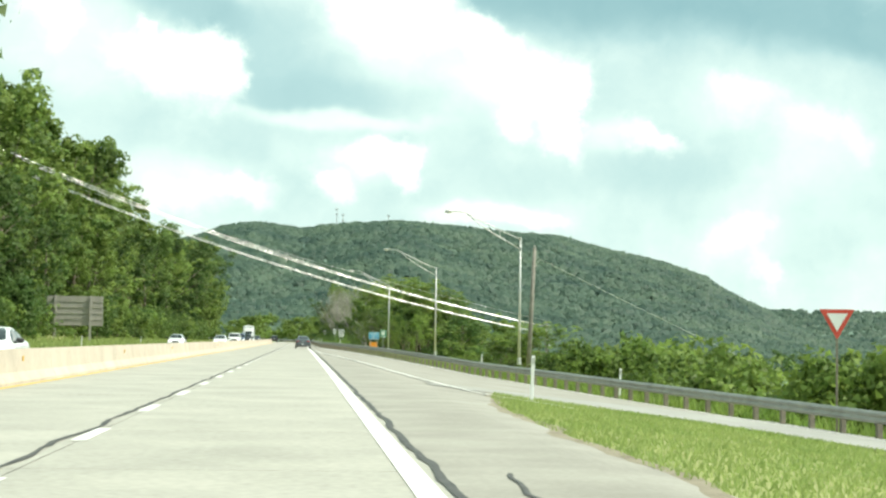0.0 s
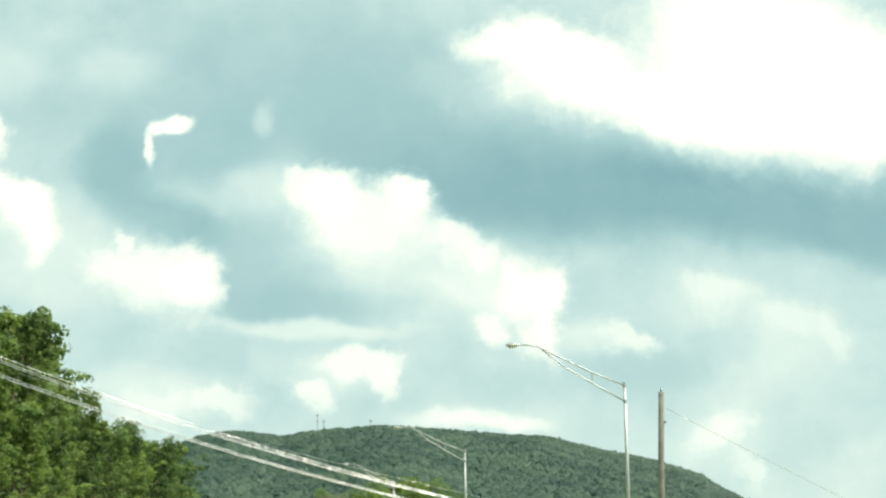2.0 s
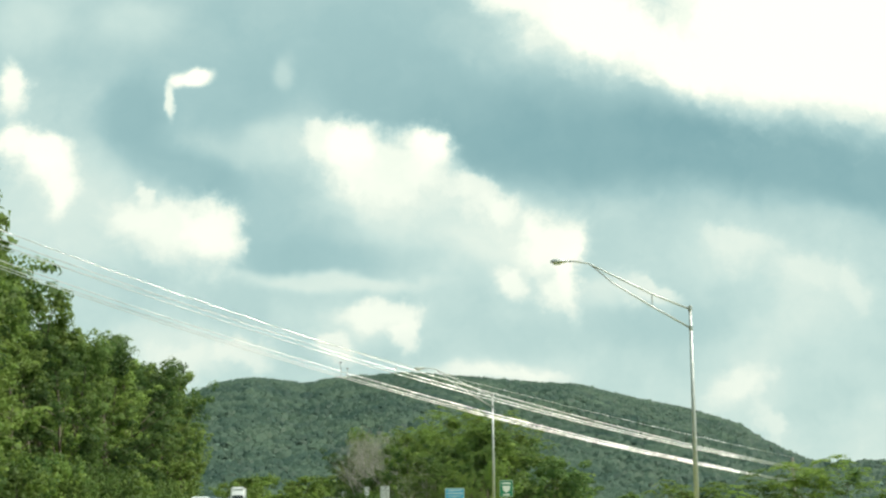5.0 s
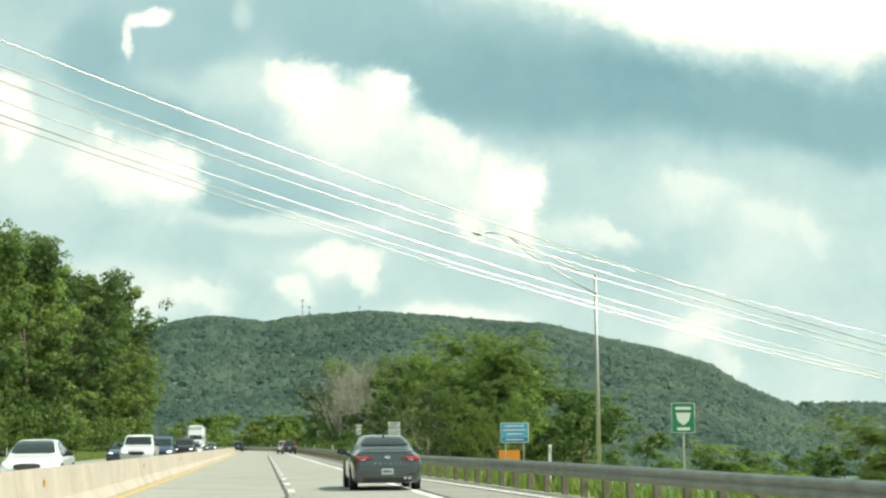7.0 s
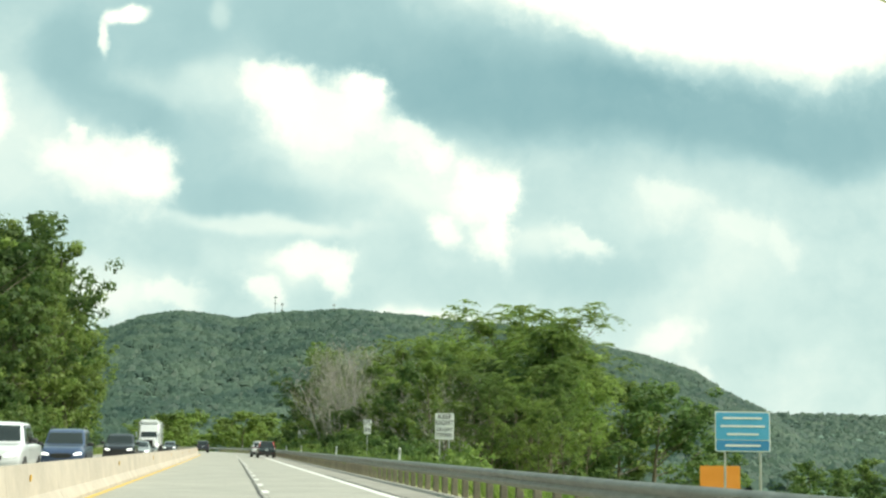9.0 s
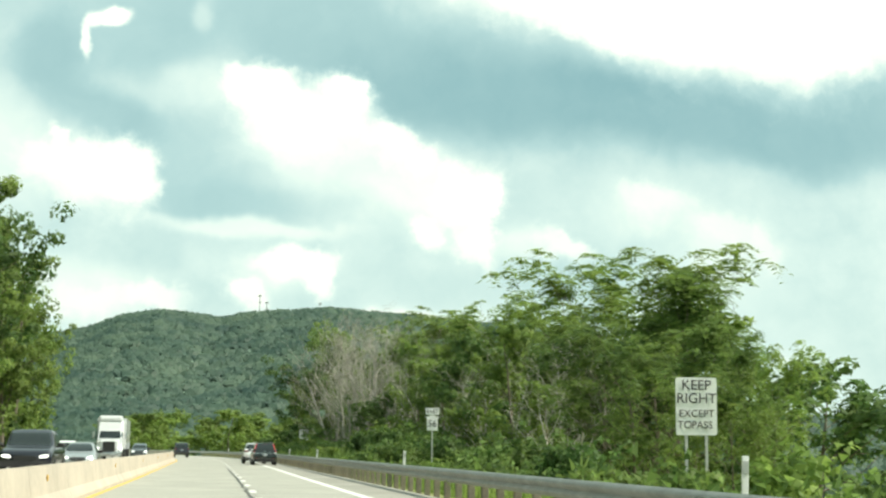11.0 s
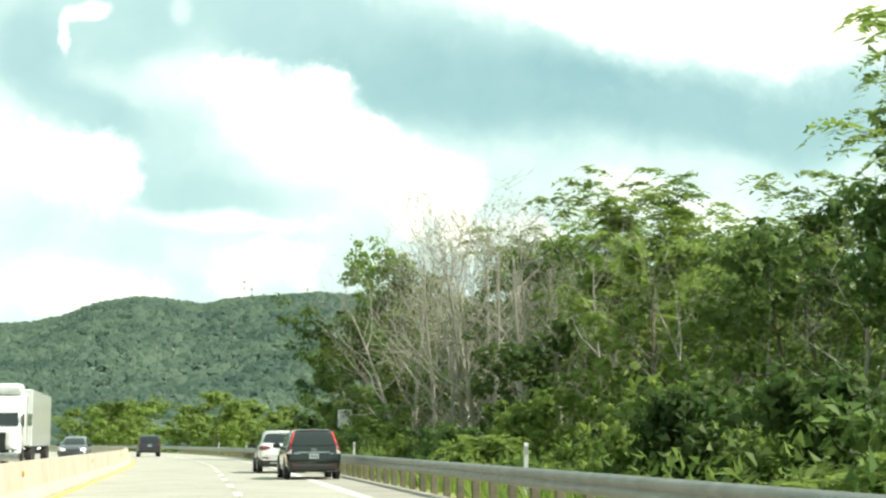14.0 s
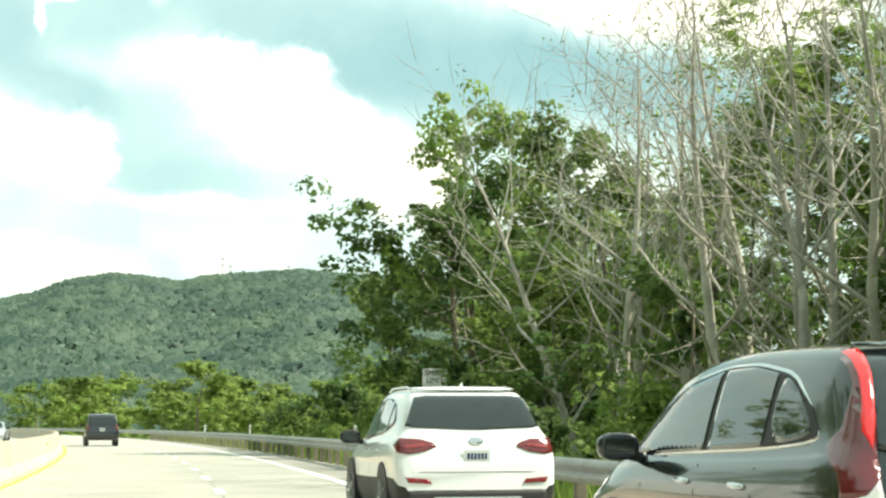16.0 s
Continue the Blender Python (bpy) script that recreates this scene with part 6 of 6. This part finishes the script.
        paired(car, tree, "bumper_light", [(0.52, 0.575), (0.79, 0.59), (0.82, 0.65), (0.56, 0.63)], DIM_RED, "red lamp in the bumper", 0.008)
        oval = [(0.085 * math.cos(2 * math.pi * k / 20), 1.045 + 0.042 * math.sin(2 * math.pi * k / 20)) for k in range(20)]
        laid(car, tree, "badge", oval, "rear", CHROME, "plain oval chrome badge", 0.012, 1)
        laid(car, tree, "rear_spoiler", soft([(-0.64, 1.60), (0.64, 1.60), (0.58, 1.64), (-0.58, 1.64)], 1), "rear", paint, "", 0.04)
        part("bumper_trim", box_bm(1.62, 0.14, 0.24, (0, 0.055, 0.40), 0.05), CLADDING, car, "dark lower bumper trim")
        part("skid_plate", box_bm(1.0, 0.05, 0.06, (0, -0.02, 0.40), 0.015), SILVER_PAINT, car)
        licence_plate(car, 0.0, 0.02, 0.88)
        laid(car, tree, "hatch_seam", [(-0.74, 0.70), (0.74, 0.70), (0.74, 0.708), (-0.74, 0.708)], "rear", CLADDING, "", 0.002)
        part("roof_fin", tube([(0, 0.95, 1.655), (0, 0.90, 1.70), (0, 0.88, 1.725)], [0.035, 0.02, 0.006], 8), paint, car, "shark-fin antenna")
        for side in (-1, 1):
            part("roof_rail", tube([(side * 0.60, 1.0, 1.64), (side * 0.60, 1.2, 1.68), (side * 0.60, 2.3, 1.68), (side * 0.60, 2.5, 1.64)], [0.014] * 4, 6), SILVER_PAINT, car)
    else:
        paired(car, tree, "tail_light", [(0.74, 0.92), (0.86, 0.92), (0.86, 1.22), (0.76, 1.22)], TAIL_RED, "square red tail light")
        part("rear_bumper", box_bm(1.75, 0.16, 0.2, (0, 0.02, 0.56), 0.04), CLADDING, car, "dark bumper")
        licence_plate(car, 0, 0.0, 0.95)
        for side in (-1, 1):
            part("roof_rail", tube([(side * 0.66, 0.6, 1.84), (side * 0.66, 0.8, 1.91), (side * 0.66, 2.0, 1.91), (side * 0.66, 2.2, 1.84)], [0.02] * 4, 6), CLADDING, car)
    seams(car, tree, (1.19, 2.03, 3.0), 0.42, 1.02)
    nose(car, tree, half - 0.08, 0.80)
    return car


def pickup(m, paint, label):
    car = thing("pickup_truck", m, label, "pickup truck")
    st = [(0.0, 0.86, 0.92, 0.90, 0.80, 0.55, 1.18, 1.2), (1.7, 0.9, 0.97, 0.94, 0.84, 0.5, 1.2, 1.22), (1.74, 0.9, 0.97, 0.94, 0.76, 0.5, 1.2, 1.75), (1.95, 0.9, 0.97, 0.94, 0.75, 0.5, 1.2, 1.86), (3.3, 0.9, 0.97, 0.94, 0.75, 0.5, 1.19, 1.86), (3.6, 0.9, 0.97, 0.94, 0.76, 0.5, 1.18, 1.74), (4.15, 0.9, 0.96, 0.93, 0.82, 0.5, 1.17, 1.25), (5.3, 0.88, 0.94, 0.9, 0.8, 0.5, 1.08, 1.14), (5.5, 0.84, 0.9, 0.84, 0.7, 0.5, 1.0, 1.04)]
    tree = car_body(car, st, paint)
    glaze(car, tree, ([(1.95, 1.26), (2.72, 1.26), (2.72, 1.72), (2.0, 1.72)], [(2.8, 1.26), (3.85, 1.24), (3.5, 1.68), (2.8, 1.72)]), [(1.9, 1.24), (3.95, 1.21), (3.52, 1.74), (1.95, 1.76)], [(-0.66, 1.32), (0.66, 1.32), (0.64, 1.68), (-0.64, 1.68)], [(-0.76, 1.28), (0.76, 1.28), (0.68, 1.74), (-0.68, 1.74)], CLADDING)
    wheels(car, 0.97, 1.1, 4.5, 0.39)
    mirrors(car, 0.98, 3.7, 1.3, CLADDING)
    nose(car, tree, 0.86, 0.88)
    paired(car, tree, "tail_light", [(0.76, 0.82), (0.87, 0.82), (0.87, 1.12), (0.76, 1.12)], TAIL_RED)
    return car


def semi_truck(m, label):
    t = thing("semi_truck", m, label, "truck")
    body = WHITE_PAINT
    part("trailer", box_bm(2.55, 13.0, 2.75, (0, -8.6, 2.45), 0.04), body, t, "white box trailer")
    part("sleeper", box_bm(2.35, 1.9, 2.5, (0, -0.6, 2.35), 0.12), body, t)
    v = [(-1.15, 0.3, 1.2), (1.15, 0.3, 1.2), (1.1, 1.25, 1.2), (-1.1, 1.25, 1.2), (-1.12, 0.3, 3.5), (1.12, 0.3, 3.5), (0.95, 0.55, 3.4), (-0.95, 0.55, 3.4), (1.05, 1.2, 1.95), (-1.05, 1.2, 1.95), (0.98, 0.8, 2.7), (-0.98, 0.8, 2.7)]
    part("cab", (v, [(0, 1, 5, 4), (2, 3, 9, 8), (8, 9, 11, 10), (10, 11, 7, 6), (4, 5, 6, 7), (1, 2, 8, 10, 6, 5), (0, 4, 7, 11, 9, 3)]), body, t)
    part("windshield", ([(-0.92, 1.19, 2.03), (0.92, 1.19, 2.03), (0.86, 0.84, 2.64), (-0.86, 0.84, 2.64)], [(0, 1, 2, 3)]), CAR_GLASS, t, "dark windshield").location = (0, 0.012, 0.008)
    part("roof_fairing", box_bm(2.1, 1.1, 0.55, (0, 0.0, 3.75), 0.2), body, t)
    part("hood", box_bm(1.75, 1.7, 0.95, (0, 2.0, 1.42), 0.2), body, t)
    part("grille", box_bm(1.05, 0.06, 0.85, (0, 2.86, 1.3), 0.03), CLADDING, t, "dark grille")
    part("bumper", box_bm(2.35, 0.3, 0.4, (0, 2.85, 0.62), 0.08), CHROME, t)
    for s in (-1, 1):
        part("fender", box_bm(0.42, 1.5, 0.75, (s * 0.97, 2.0, 1.05), 0.18), body, t)
        part("headlight", box_bm(0.3, 0.08, 0.2, (s * 0.98, 2.76, 1.12), 0.03), HEADLIGHT, t, "lit headlight")
        part("side_mirror", box_bm(0.2, 0.1, 0.6, (s * 1.42, 1.15, 2.3), 0.03), CHROME, t)
        part("side_window", box_bm(0.02, 0.75, 0.6, (s * 1.125, 0.75, 2.3), 0.004), CAR_GLASS, t)
        for y in (2.0, -3.0, -4.3, -13.0, -14.2):
            part("wheel", disc(s * 1.08, y, 0.52, 0.52, 0.3, "x", 20), TYRE, t)
    return t


sedan(pose(1.0, 189.4, 0.0, 0, 0, 0), GREY_PAINT, "dark grey metallic sedan with its brake lights lit")
crossover(pose(1.85, 352.0, 0.0, 0, 0, 1.0), BLACK_PAINT, "glossy black-green SUV with upright red tail lights", "tall")
crossover(pose(1.46, 363.0, 0.0, 0, 0, 1.0), WHITE_PAINT, "white SUV with dark red tail lights and a dark lower bumper", "wide")
crossover(pose(-5.6, 438.0, 0.0, 0, 0, 4.5), NAVY_PAINT, "dark boxy SUV far ahead in the passing lane", "boxy")
# oncoming traffic beyond the barrier
semi_truck(pose(-11.0, 377.0, 0.0, 0, 0, 181), "white semi truck with a box trailer coming the other way")
lane_1, lane_2 = -3.2, -6.8


def oncoming(make, y, lane, *more):
    x = x_barrier(y) + lane
    return make(pose(x, y, 0.0, 0, 0, 180), *more)


oncoming(sedan, 56.0, lane_1, WHITE_PAINT, "white oncoming car beyond the median barrier", False)
oncoming(sedan, 178.0, lane_2, WHITE_PAINT, "white oncoming car beyond the median barrier", False)
oncoming(sedan, 201.0, lane_1, WHITE_PAINT, "white oncoming car beyond the median barrier", False)
oncoming(pickup, 243.0, lane_1, WHITE_PAINT, "white oncoming pickup truck beyond the median barrier")
oncoming(crossover, 262.0, lane_1, BLUE_PAINT, "blue oncoming SUV beyond the median barrier", "boxy")
oncoming(sedan, 272.0, lane_2, BLUE_PAINT, "dark blue oncoming car beyond the median barrier", False)
oncoming(pickup, 296.0, lane_1, NAVY_PAINT, "dark oncoming pickup truck beyond the median barrier")
oncoming(sedan, 318.0, lane_1, SILVER_PAINT, "silver oncoming car beyond the median barrier", False)
oncoming(crossover, 350.0, lane_2, WHITE_PAINT, "white oncoming SUV beyond the median barrier", "wide")
oncoming(crossover, 408.0, lane_1, GREY_PAINT, "grey oncoming SUV beyond the median barrier", "tall")
oncoming(crossover, 436.0, lane_2, NAVY_PAINT, "dark oncoming SUV beyond the median barrier", "boxy")
oncoming(sedan, 470.0, lane_1, SILVER_PAINT, "silver oncoming car beyond the median barrier", False)
